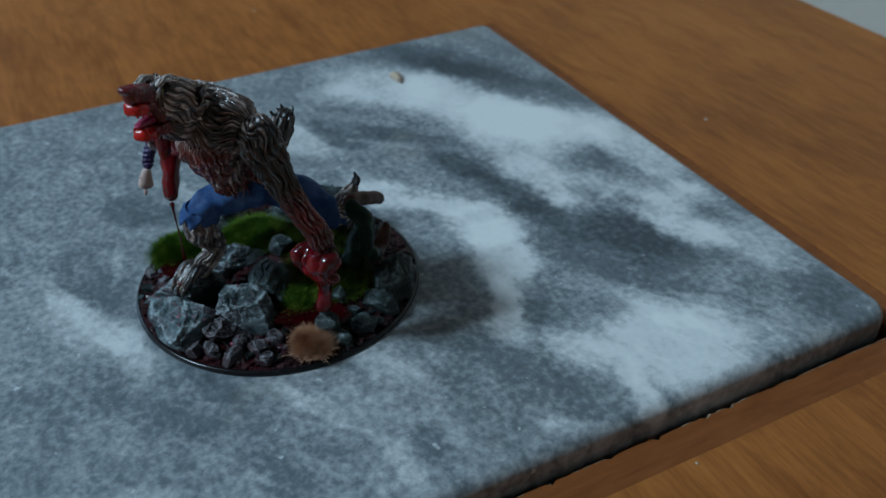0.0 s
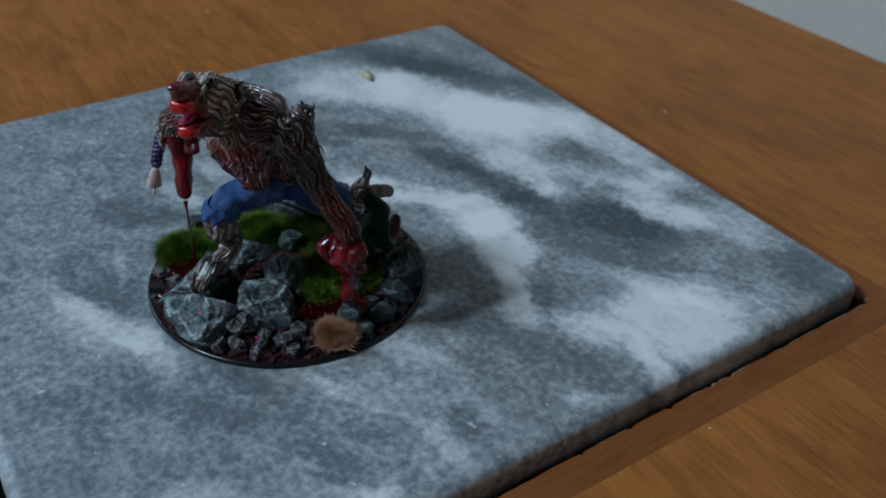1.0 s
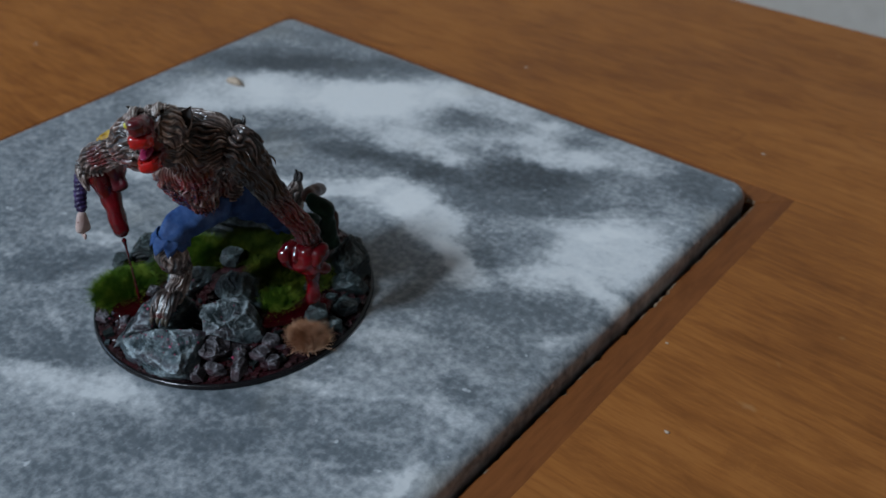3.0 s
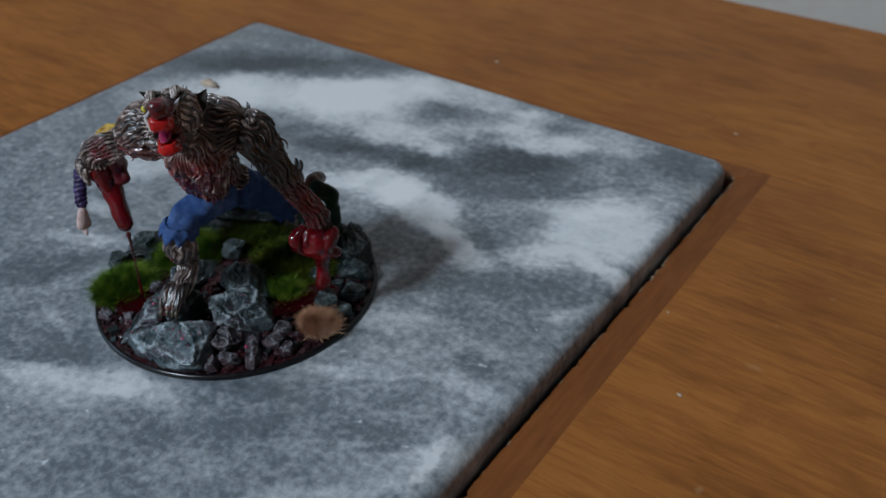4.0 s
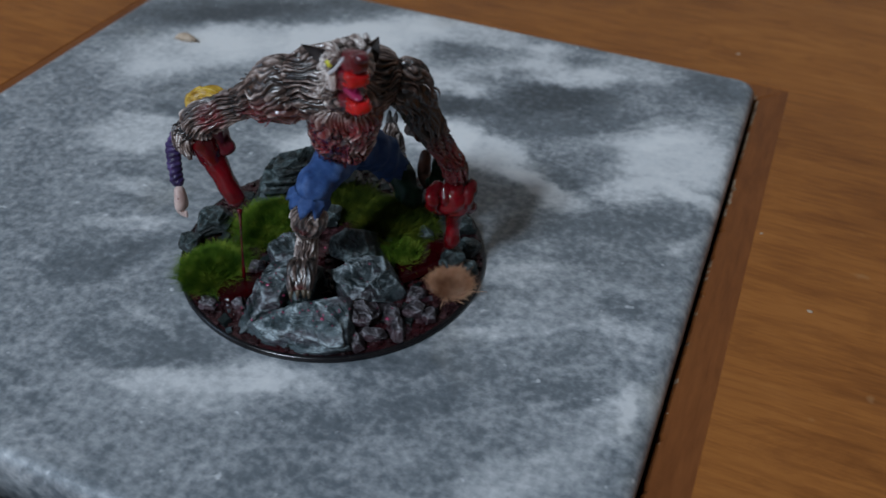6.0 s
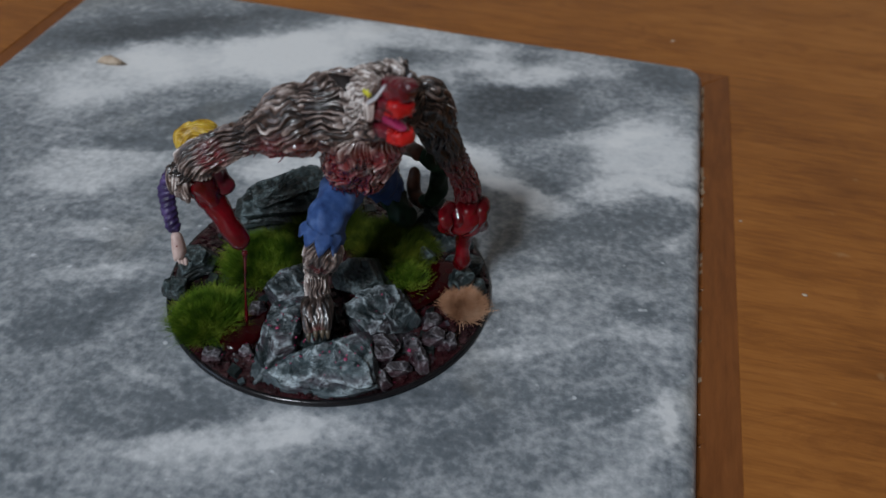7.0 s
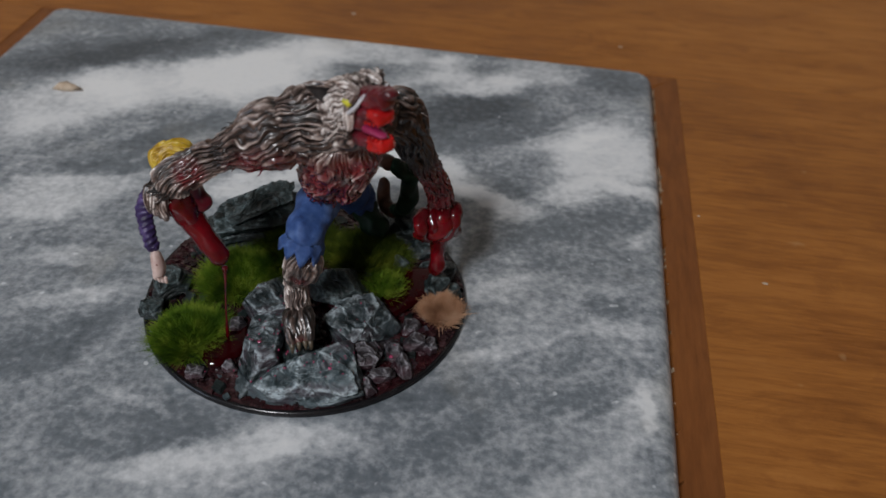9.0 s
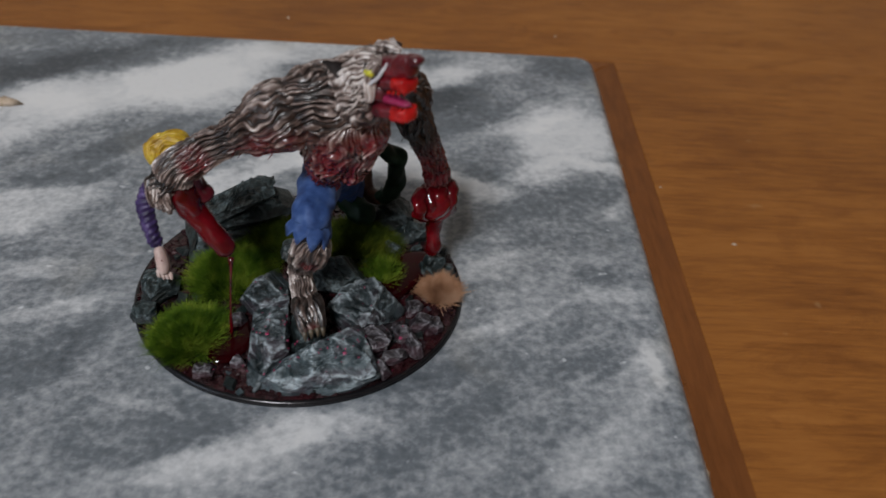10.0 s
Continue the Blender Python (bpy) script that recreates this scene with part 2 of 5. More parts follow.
def fur_material(name, stops, stain_colour):
    """Washed and dry-brushed fur: the tint follows the sculpted strands and deepens their crevice shade; splashes of
    red gloss paint.
    """
    m, tree, bsdf = material(name, 0.4)
    bsdf.inputs["Specular IOR Level"].default_value = 0.6
    bsdf.inputs["Coat Weight"].default_value, bsdf.inputs["Coat Roughness"].default_value = 0.35, 0.2
    at = coords(tree)
    a = tree.nodes.new("ShaderNodeAttribute")
    a.attribute_name = "strand"
    s = tree.nodes.new("ShaderNodeAttribute")
    s.attribute_name = "stain"
    fine = noise_at(tree, at, 1500.0, 4.0, 0.7)
    broad = noise_at(tree, at, 170.0, 3.0)
    value = math_of(tree, "ADD", a.outputs["Fac"], math_of(tree, "MULTIPLY", math_of(tree, "SUBTRACT", fine.outputs[0], 0.5), 0.55))
    value = math_of(tree, "ADD", value, math_of(tree, "MULTIPLY", math_of(tree, "SUBTRACT", broad.outputs[0], 0.5), 0.5), True)
    colour = ramp(tree, value, stops)
    splash = noise_at(tree, at, 420.0, 4.0, 0.65)
    wet = math_of(tree, "MULTIPLY", s.outputs["Fac"], ramp(tree, splash.outputs[0], [(0.30, (0, 0, 0)), (0.52, (1, 1, 1))]), True)
    colour = mix(tree, math_of(tree, "MULTIPLY", wet, 0.85), colour, stain_colour)
    link(tree, colour, bsdf.inputs["Base Color"])
    link(tree, math_of(tree, "SUBTRACT", 0.36, math_of(tree, "MULTIPLY", wet, 0.20)), bsdf.inputs["Roughness"])
    bump(tree, bsdf, value, 0.25, 0.0002)
    return m


def slate_material(name, deep, low, mid, pale, tint):
    """Split stone: dark hollows, grey faces, pale dry-brushed ridges."""
    m, tree, bsdf = material(name, 0.34)
    bsdf.inputs["Specular IOR Level"].default_value = 0.4
    at = coords(tree, (1.0, 1.0, 2.2))
    rough = noise_at(tree, at, 300.0, 6.0, 0.6, 0.4)
    fine = noise_at(tree, at, 1500.0, 6.0, 0.7)
    ridge = noise_at(tree, at, 300.0, 8.0, 0.68, 1.2)
    blotch = noise_at(tree, at, 130.0, 3.0)
    value = math_of(tree, "ADD", math_of(tree, "MULTIPLY", rough.outputs[0], 0.8), math_of(tree, "MULTIPLY", fine.outputs[0], 0.2))
    colour = ramp(tree, value, [(0.36, deep), (0.45, low), (0.60, mid), (0.80, tuple(2.0 * k for k in mid))])
    near = math_of(tree, "ABSOLUTE", math_of(tree, "SUBTRACT", ridge.outputs[0], 0.5), 0.0)
    line = math_of(tree, "MULTIPLY", ramp(tree, near, [(0.004, (1, 1, 1)), (0.03, (0, 0, 0))]), fine.outputs[0])
    colour = mix(tree, math_of(tree, "MULTIPLY", ramp(tree, blotch.outputs[0], [(0.5, (0, 0, 0)), (0.62, (1, 1, 1))]), 0.7), colour, tint)
    colour = mix(tree, math_of(tree, "MULTIPLY", line, 0.08), colour, pale)
    edge = tree.nodes.new("ShaderNodeAttribute")
    edge.attribute_name = "strand"
    broken = ramp(tree, rough.outputs[0], [(0.40, (0, 0, 0)), (0.52, (1, 1, 1))])
    worn = math_of(tree, "MULTIPLY", edge.outputs["Fac"], math_of(tree, "MULTIPLY", broken, ramp(tree, fine.outputs[0], [(0.36, (0, 0, 0)), (0.56, (1, 1, 1))])), True)
    colour = mix(tree, math_of(tree, "MULTIPLY", worn, 0.62), colour, pale)
    link(tree, colour, bsdf.inputs["Base Color"])
    bump(tree, bsdf, value, 0.8, 0.0009)
    return m


MARBLE = marble_material()
WOOD = wood_material("varnished_wood", 0.0, (0.160, 0.051, 0.011), (0.320, 0.116, 0.024), (0.44, 0.175, 0.043), 0.3)
STRIP = wood_material("strip_wood", radians(90), (0.12, 0.038, 0.010), (0.205, 0.069, 0.018), (0.27, 0.098, 0.026), 1.7)
NORTH_PAINT = speckled("white_wall_paint", [(0.3, (0.66, 0.61, 0.54)), (0.7, (0.73, 0.68, 0.61))], 60.0, 0.9, 0.2)
# For the unseen walls: kept grey so that less light bounces back.
PLASTER = speckled("wall_plaster", [(0.3, (0.26, 0.25, 0.235)), (0.7, (0.33, 0.32, 0.30))], 60.0, 0.9, 0.2)
CEILING = speckled("ceiling_paint", [(0.3, (0.52, 0.52, 0.50)), (0.7, (0.6, 0.6, 0.58))], 40.0, 0.9, 0.1)
FLOORING = wood_material("floor_boards", 0.0, (0.10, 0.05, 0.025), (0.18, 0.09, 0.05), (0.25, 0.14, 0.08), 4.1)
WHITE_PAINT = speckled("window_paint", [(0.3, (0.72, 0.72, 0.70)), (0.7, (0.8, 0.8, 0.78))], 90.0, 0.4, 0.1)
# Near-black: the shade in the gap round the tile is put into this colour.
RECESS_SHADE = speckled("recess_shade_board", [(0.3, (0.012, 0.009, 0.007)), (0.7, (0.03, 0.02, 0.014))], 300.0, 0.9)
RIM = speckled("black_rim", [(0.3, (0.004, 0.004, 0.005)), (0.7, (0.012, 0.011, 0.012))], 500.0, 0.22, 0.15, shine=0.35)
EARTH = speckled("painted_earth", [(0.34, (0.003, 0.0012, 0.0015)), (0.50, (0.018, 0.007, 0.008)), (0.63, (0.05, 0.023, 0.025)), (0.76, (0.17, 0.11, 0.12))], 700.0, 0.26, 1.0, big=(0.032, 0.005, 0.007), shine=0.45)
SLATE = slate_material("slate", (0.004, 0.010, 0.012), (0.024, 0.040, 0.045), (0.066, 0.091, 0.101), (0.56, 0.65, 0.68), (0.040, 0.022, 0.032))
MID_SLATE = slate_material("mid_slate", (0.003, 0.007, 0.008), (0.012, 0.020, 0.022), (0.040, 0.054, 0.060), (0.46, 0.53, 0.56), (0.036, 0.018, 0.026))
UMBER_SLATE = slate_material("umber_slate", (0.004, 0.003, 0.004), (0.012, 0.008, 0.010), (0.030, 0.022, 0.026), (0.40, 0.39, 0.42), (0.042, 0.012, 0.018))
DARK_SLATE = slate_material("dark_slate", (0.0012, 0.003, 0.003), (0.006, 0.012, 0.012), (0.02, 0.032, 0.033), (0.20, 0.26, 0.27), (0.007, 0.007, 0.006))
GRASS = speckled("green_flock", [(0.3, (0.020, 0.055, 0.004)), (0.5, (0.072, 0.135, 0.009)), (0.68, (0.20, 0.26, 0.03))], 350.0, 0.7, 0.1, shine=0.1)
DARK_GRASS = speckled("dark_green_flock", [(0.3, (0.012, 0.026, 0.003)), (0.5, (0.045, 0.065, 0.006)), (0.7, (0.12, 0.14, 0.014))], 350.0, 0.7, 0.1, shine=0.1)
TAN_GRASS = speckled("tan_flock", [(0.3, (0.24, 0.11, 0.055)), (0.5, (0.48, 0.26, 0.15)), (0.7, (0.66, 0.44, 0.30))], 350.0, 0.75, 0.1, shine=0.1)
POOL = speckled("dark_red_varnish", [(0.3, (0.008, 0.0004, 0.0008)), (0.7, (0.024, 0.0008, 0.0015))], 240.0, 0.06, 0.15, shine=0.16)
RED = speckled("red_gloss", [(0.3, (0.035, 0.0008, 0.002)), (0.55, (0.11, 0.002, 0.005)), (0.75, (0.22, 0.004, 0.008))], 260.0, 0.13, 0.35)
BRIGHT_RED = speckled("bright_red", [(0.3, (0.18, 0.003, 0.006)), (0.6, (0.50, 0.012, 0.010))], 380.0, 0.22, 0.4, coat=0.1)
MAGENTA = speckled("magenta_paint", [(0.3, (0.20, 0.006, 0.04)), (0.7, (0.34, 0.03, 0.10))], 380.0, 0.3, 0.15, coat=0.3)
DENIM = speckled("blue_paint", [(0.25, (0.008, 0.02, 0.075)), (0.48, (0.028, 0.066, 0.19)), (0.75, (0.09, 0.155, 0.33))], 380.0, 0.6, 0.7, big=(0.022, 0.05, 0.15), shine=0.2)
PURPLE = speckled("purple_paint", [(0.3, (0.010, 0.006, 0.024)), (0.55, (0.045, 0.028, 0.10)), (0.72, (0.13, 0.09, 0.22))], 700.0, 0.4, 0.8, shine=0.3)
PALE = speckled("pale_paint", [(0.3, (0.42, 0.28, 0.25)), (0.7, (0.66, 0.53, 0.48))], 500.0, 0.5, 0.2)
YELLOW = speckled("yellow_paint", [(0.3, (0.20, 0.10, 0.006)), (0.5, (0.46, 0.28, 0.02)), (0.72, (0.66, 0.50, 0.08))], 560.0, 0.4, 0.9)
LAMP_WHITE = speckled("lamp_housing", [(0.3, (0.7, 0.7, 0.69)), (0.7, (0.78, 0.78, 0.77))], 80.0, 0.4, 0.1)
EYE = speckled("eye_paint", [(0.3, (0.45, 0.42, 0.02)), (0.7, (0.62, 0.6, 0.06))], 500.0, 0.3, 0.1)
GREEN = speckled("green_paint", [(0.3, (0.002, 0.007, 0.003)), (0.6, (0.006, 0.022, 0.010)), (0.8, (0.018, 0.045, 0.024))], 420.0, 0.5, 0.4, shine=0.15)
BROWN = speckled("brown_paint", [(0.3, (0.025, 0.010, 0.006)), (0.7, (0.10, 0.04, 0.024))], 420.0, 0.45, 0.4, shine=0.2)
CRIMSON = speckled("crimson_paint", [(0.3, (0.045, 0.004, 0.008)), (0.7, (0.16, 0.012, 0.02))], 420.0, 0.3, 0.3, coat=0.3)
GREY_HIDE = speckled("grey_hide", [(0.3, (0.012, 0.011, 0.012)), (0.7, (0.07, 0.062, 0.06))], 420.0, 0.5, 0.5, shine=0.2)
CLAW = speckled("claw_paint", [(0.3, (0.03, 0.022, 0.014)), (0.7, (0.11, 0.085, 0.055))], 500.0, 0.4, 0.3)
FUR = fur_material("fur", [(0.18, (0.003, 0.0018, 0.0015)), (0.40, (0.026, 0.016, 0.013)), (0.58, (0.11, 0.074, 0.062)), (0.76, (0.36, 0.29, 0.26)), (0.92, (0.78, 0.73, 0.69))], (0.17, 0.006, 0.012))
SPECK = speckled("pale_dust", [(0.3, (0.38, 0.28, 0.19)), (0.7, (0.55, 0.44, 0.34))], 900.0, 0.9)
BONE = speckled("bone_paint", [(0.3, (0.30, 0.30, 0.32)), (0.7, (0.58, 0.58, 0.60))], 420.0, 0.4, 0.4)
WORN = speckled("bare_wood", [(0.35, (0.10, 0.05, 0.025)), (0.5, (0.26, 0.17, 0.10)), (0.7, (0.42, 0.33, 0.24))], 700.0, 0.8, 0.5)


# ---- mesh helpers (places in work units) ----
def make(name, verts, faces, mats, parent=None, label="", at=(0, 0, 0), smooth=True, slots=None, attrs=None):
    """One mesh object; verts are world places, at is where its origin goes."""
    me = bpy.data.meshes.new(name)
    v = (np.asarray(verts, float) - np.asarray(at)) * U
    me.from_pydata(v.tolist(), [], [tuple(f) for f in faces])
    for m in mats if isinstance(mats, (list, tuple)) else [mats]:
        me.materials.append(m)
    if slots is not None:
        me.polygons.foreach_set("material_index", np.asarray(slots, dtype=np.int32))
    me.polygons.foreach_set("use_smooth", np.full(len(me.polygons), smooth))
    for key, values in (attrs or {}).items():
        me.attributes.new(key, "FLOAT", "POINT").data.foreach_set("value", np.asarray(values, dtype=np.float32))
    me.update()
    ob = new(name, me)
    base = np.asarray(at, float)
    if parent is not None:
        ob.parent = parent
        base = base - np.asarray(parent["base"])
    ob.location = base * U
    if label:
        ob["label"] = label
    return ob


def holder(name, at, label, category):
    ob = tagged(new(name), label, category)
    ob.location = Vector(at) * U
    ob["base"] = at
    return ob


def box(name, lo, hi, mat, parent=None, bevel=0.0, label="", segments=2):
    """A box with rounded edges, from corner lo to corner hi."""
    bm = bmesh.new()
    bmesh.ops.create_cube(bm, size=1)
    lo, hi = np.asarray(lo, float), np.asarray(hi, float)
    for v in bm.verts:
        v.co = Vector((np.asarray(v.co) + 0.5) * (hi - lo) + lo)
    if bevel:
        bmesh.ops.bevel(bm, geom=list(bm.edges), offset=bevel, segments=segments, profile=0.5, affect="EDGES")
    verts, faces = [tuple(v.co) for v in bm.verts], [[v.index for v in f.verts] for f in bm.faces]
    bm.free()
    mid = (lo + hi) / 2
    return make(name, verts, faces, mat, parent, label, at=tuple(mid), smooth=False)


def curve_points(points, n):
    """n + 1 points of a smooth curve through rows of any width."""
    p = np.asarray(points, float)
    p = np.vstack([2 * p[0] - p[1], p, 2 * p[-1] - p[-2]])
    out = []
    for s in np.linspace(0, len(p) - 3 - 1e-9, n + 1):
        i, t = int(s), s - int(s)
        a, b, c, d = p[i:i + 4]
        out.append(0.5 * (2 * b + (c - a) * t + (2 * a - 5 * b + 4 * c - d) * t * t + (3 * b - a - 3 * c + d) * t ** 3))
    return np.array(out)


class Mould:
    """Collects shells into one mesh with several paints and the strand and stain tints."""

    def __init__(self):
        self.v, self.f, self.slot, self.strand, self.stain, self.mats, self.count = [], [], [], [], [], [], 0

    def add(self, verts, faces, mat, strand=None, stain=None):
        if mat not in self.mats:
            self.mats.append(mat)
        k = len(verts)
        self.v.append(np.asarray(verts, float))
        self.f.extend([[i + self.count for i in f] for f in faces])
        self.slot.extend([self.mats.index(mat)] * len(faces))
        self.strand.append(np.full(k, 0.5) if strand is None else np.asarray(strand, float))
        self.stain.append(np.zeros(k) if stain is None else np.asarray(stain, float))
        self.count += k

    def done(self, name, at):
        return make(name, np.vstack(self.v), self.f, self.mats, at=at, slots=self.slot,
                    attrs={"strand": np.concatenate(self.strand), "stain": np.concatenate(self.stain)})


def tube_grid(spine, n, m, caps=(True, True)):
    """Rings along a spine of rows x, y, z, radius (and a second radius): places, outward ways, tangents, arc lengths, angles."""
    s = np.asarray(spine, float)
    if s.shape[1] == 4:
        s = np.c_[s, s[:, 3]]
    c = curve_points(s, n)
    p, ra, rb = c[:, :3], np.maximum(c[:, 3], 0.004), np.maximum(c[:, 4], 0.004)
    arc = np.r_[0, np.cumsum(np.linalg.norm(np.diff(p, axis=0), axis=1))]
    for end, on in zip((0, 1), caps):
        if on:
            r = ra[0] if end == 0 else ra[-1]
            far = arc if end == 0 else arc[-1] - arc
            x = np.clip(far / min(r, arc[-1] * 0.45), 0, 1)
            k = np.sqrt(np.clip(1 - (1 - x) ** 2, 0.0004, 1))
            ra, rb = ra * k, rb * k
    tan = np.gradient(p, axis=0)
    tan /= np.linalg.norm(tan, axis=1)[:, None]
    ref = np.array([0, 0, 1.0]) if abs(tan[0][2]) < 0.8 else np.array([1.0, 0, 0])
    sides = []
    for t in tan:
        ref = ref - (ref @ t) * t
        ref /= np.linalg.norm(ref)
        sides.append(ref.copy())
    side = np.array(sides)
    other = np.cross(tan, side)
    th = np.linspace(0, 2 * np.pi, m, endpoint=False)
    out = np.cos(th)[None, :, None] * side[:, None] * ra[:, None, None] + np.sin(th)[None, :, None] * other[:, None] * rb[:, None, None]
    way = np.cos(th)[None, :, None] * side[:, None] + np.sin(th)[None, :, None] * other[:, None]
    return p[:, None] + out, way, np.repeat(tan[:, None], m, 1), arc, th, ra


def tube_faces(n, m):
    i, j = np.meshgrid(np.arange(n), np.arange(m), indexing="ij")
    k = (j + 1) % m
    return np.stack([i * m + j, i * m + k, (i + 1) * m + k, (i + 1) * m + j], -1).reshape(-1, 4).tolist() + [list(range(m))[::-1], [n * m + q for q in range(m)]]


def hash_of(k, seed):
    return np.mod(np.sin(k * 12.9898 + seed * 78.233) * 43758.5453, 1.0)


def fur_tube(mould, spine, n, m, seed, depth=0.04, wide=0.085, wave=1.0, stains=(), lift=0.0, mat=None):
    """A limb of sculpted fur: wavy strands that end in stepped locks."""
    grid, way, tan, arc, th, ra = tube_grid(spine, n, m)
    flat = grid.reshape(-1, 3)
    off = Vector((seed * 3.1, seed * 1.7, seed * 5.3))
    w1 = np.array([noise.noise(Vector(q) * 2.2 + off) for q in flat]).reshape(grid.shape[:2])
    w2 = np.array([noise.noise(Vector(q) * 6.0 + off * 2) for q in flat]).reshape(grid.shape[:2])
    w3 = np.array([noise.noise(Vector(q) * 13.0 - off) for q in flat]).reshape(grid.shape[:2])
    mean = float(np.mean([row[3] for row in spine]))
    locks = []
    for k, f in enumerate((1.0, 0.62, 1.45)):
        count = max(5, round(2 * np.pi * mean * f / wide))
        phase = count * th[None] / (2 * np.pi) + wave * f * (1.6 * w1 * (1 if k != 1 else -1) + 1.35 * w2 + 0.38 * w3)
        lock = np.floor(phase)
        across = np.abs(phase - lock - 0.5) * 2
        step = np.mod(arc[:, None] / (0.30 + 0.1 * k) + hash_of(np.mod(lock, count), seed + k) * 7 + 0.6 * w2, 1.0)
        locks.append(((1 - across ** 2.2) * (0.45 + 0.55 * step), step))
    pick = np.clip(0.5 + 2.2 * w2 + 1.2 * w1, 0, 1)
    strand = locks[0][0] * pick + locks[1][0] * (1 - pick)
    step = locks[0][1] * pick + locks[1][1] * (1 - pick)
    strand = 0.72 * strand + 0.28 * locks[2][0]
    height = strand * 1.25 - 0.2 * (step > 0.94)
    fade = np.clip(np.minimum(arc, arc[-1] - arc) / 0.08, 0.15, 1)[:, None]
    verts = grid + way * (depth * (height - 0.45) * fade)[..., None]
    # Grooves dark, ridges pale: wash and dry-brush, plus painted shade between strands.
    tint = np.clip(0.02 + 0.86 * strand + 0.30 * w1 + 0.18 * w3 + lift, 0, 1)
    stain = np.zeros(grid.shape[:2])
    for x, y, z, r in stains:
        stain = np.maximum(stain, np.clip(1.5 - np.linalg.norm(grid - np.array([x, y, z]), axis=2) / r, 0, 1))
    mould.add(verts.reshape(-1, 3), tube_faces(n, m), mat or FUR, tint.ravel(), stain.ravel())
    return grid, way, tan, stain


def plain_tube(mould, spine, n, m, mat, rough=0.0, seed=1.0, folds=0.0, caps=(True, True), scale=9.0, bands=30):
    grid, way, tan, arc, th, ra = tube_grid(spine, n, m, caps)
    flat = grid.reshape(-1, 3)
    d = np.array([noise.noise(Vector(q) * scale + Vector((seed, seed * 2, 0))) for q in flat]).reshape(grid.shape[:2]) * rough
    if folds:
        d = d + folds * np.sin(arc[:, None] * bands + 2.5 * np.sin(th[None] + seed) + d * 40)
    mould.add((grid + way * d[..., None]).reshape(-1, 3), tube_faces(n, m), mat)
    return grid, way, tan


def fur_lock(mould, root, way, length, width, bend, tint=0.0, stain=0.0, mat=None):
    """One tapering lock of hair, ridged along its middle."""
    root, way, bend = np.asarray(root, float), np.asarray(way, float), np.asarray(bend, float)
    way = way / np.linalg.norm(way)
    side = np.cross(way, bend if np.linalg.norm(np.cross(way, bend)) > 1e-4 else (0.3, 0.5, 0.8))
    side /= np.linalg.norm(side)
    up = np.cross(side, way)
    verts, shade = [], []
    for i in range(7):
        t = i / 6
        c = root + way * length * t + bend * length * t * t * 0.5 + side * length * 0.15 * math.sin(t * 5.5 + length * 40)
        w = width * (1 - t) ** 0.7 * (0.75 + 0.5 * t)
        # Pale ridge, dark edges and underside: brushwork and crevice shade in the tint.
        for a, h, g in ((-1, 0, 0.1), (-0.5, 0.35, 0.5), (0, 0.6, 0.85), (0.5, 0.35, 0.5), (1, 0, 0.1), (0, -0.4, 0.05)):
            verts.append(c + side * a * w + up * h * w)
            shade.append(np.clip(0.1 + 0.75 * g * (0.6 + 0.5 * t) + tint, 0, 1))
    faces = [[i * 6 + j, i * 6 + (j + 1) % 6, (i + 1) * 6 + (j + 1) % 6, (i + 1) * 6 + j] for i in range(6) for j in range(6)]
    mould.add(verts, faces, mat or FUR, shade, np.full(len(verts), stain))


def scatter_locks(mould, made, rng, count, span, length, width, lean=0.45, flow=1.0, tint=0.0, drop=0.25):
    """Locks over a stretch (span) of a fur tube, lying along it."""
    grid, way, tan, stain = made
    n, m = grid.shape[:2]
    for _ in range(count):
        i, j = rng.integers(int(span[0] * n), max(int(span[1] * n), int(span[0] * n) + 1)), rng.integers(m)
        i = min(i, n - 1)
        d = flow * tan[i, j] + 0.3 * lean * way[i, j] + np.array([0, 0, -0.5 * drop]) + rng.normal(0, 0.13, 3)
        d = d - way[i, j] * max(0.0, float(d @ way[i, j]) - 0.06)
        k = rng.uniform(0.7, 1.3)
        fur_lock(mould, grid[i, j] - way[i, j] * 0.02, d, length * k, width * k, -way[i, j] * 0.5 + rng.normal(0, 0.3, 3), tint + rng.normal(0, 0.1), stain[i, j])


def ball(mould, at, r, mat, rough=0.0, seed=1.0, n=12, m=20, scale=9.0, way=(0, 0, 1)):
    w = np.asarray(way, float)
    r = np.atleast_1d(np.asarray(r, float))
    h, q = (r[0], r[0]) if len(r) == 1 else r
    a = np.asarray(at, float)
    plain_tube(mould, [(*(a - w * h), q), (*(a - w * h / 3), q), (*(a + w * h / 3), q), (*(a + w * h), q)], n * 2, m, mat, rough, seed, scale=scale)


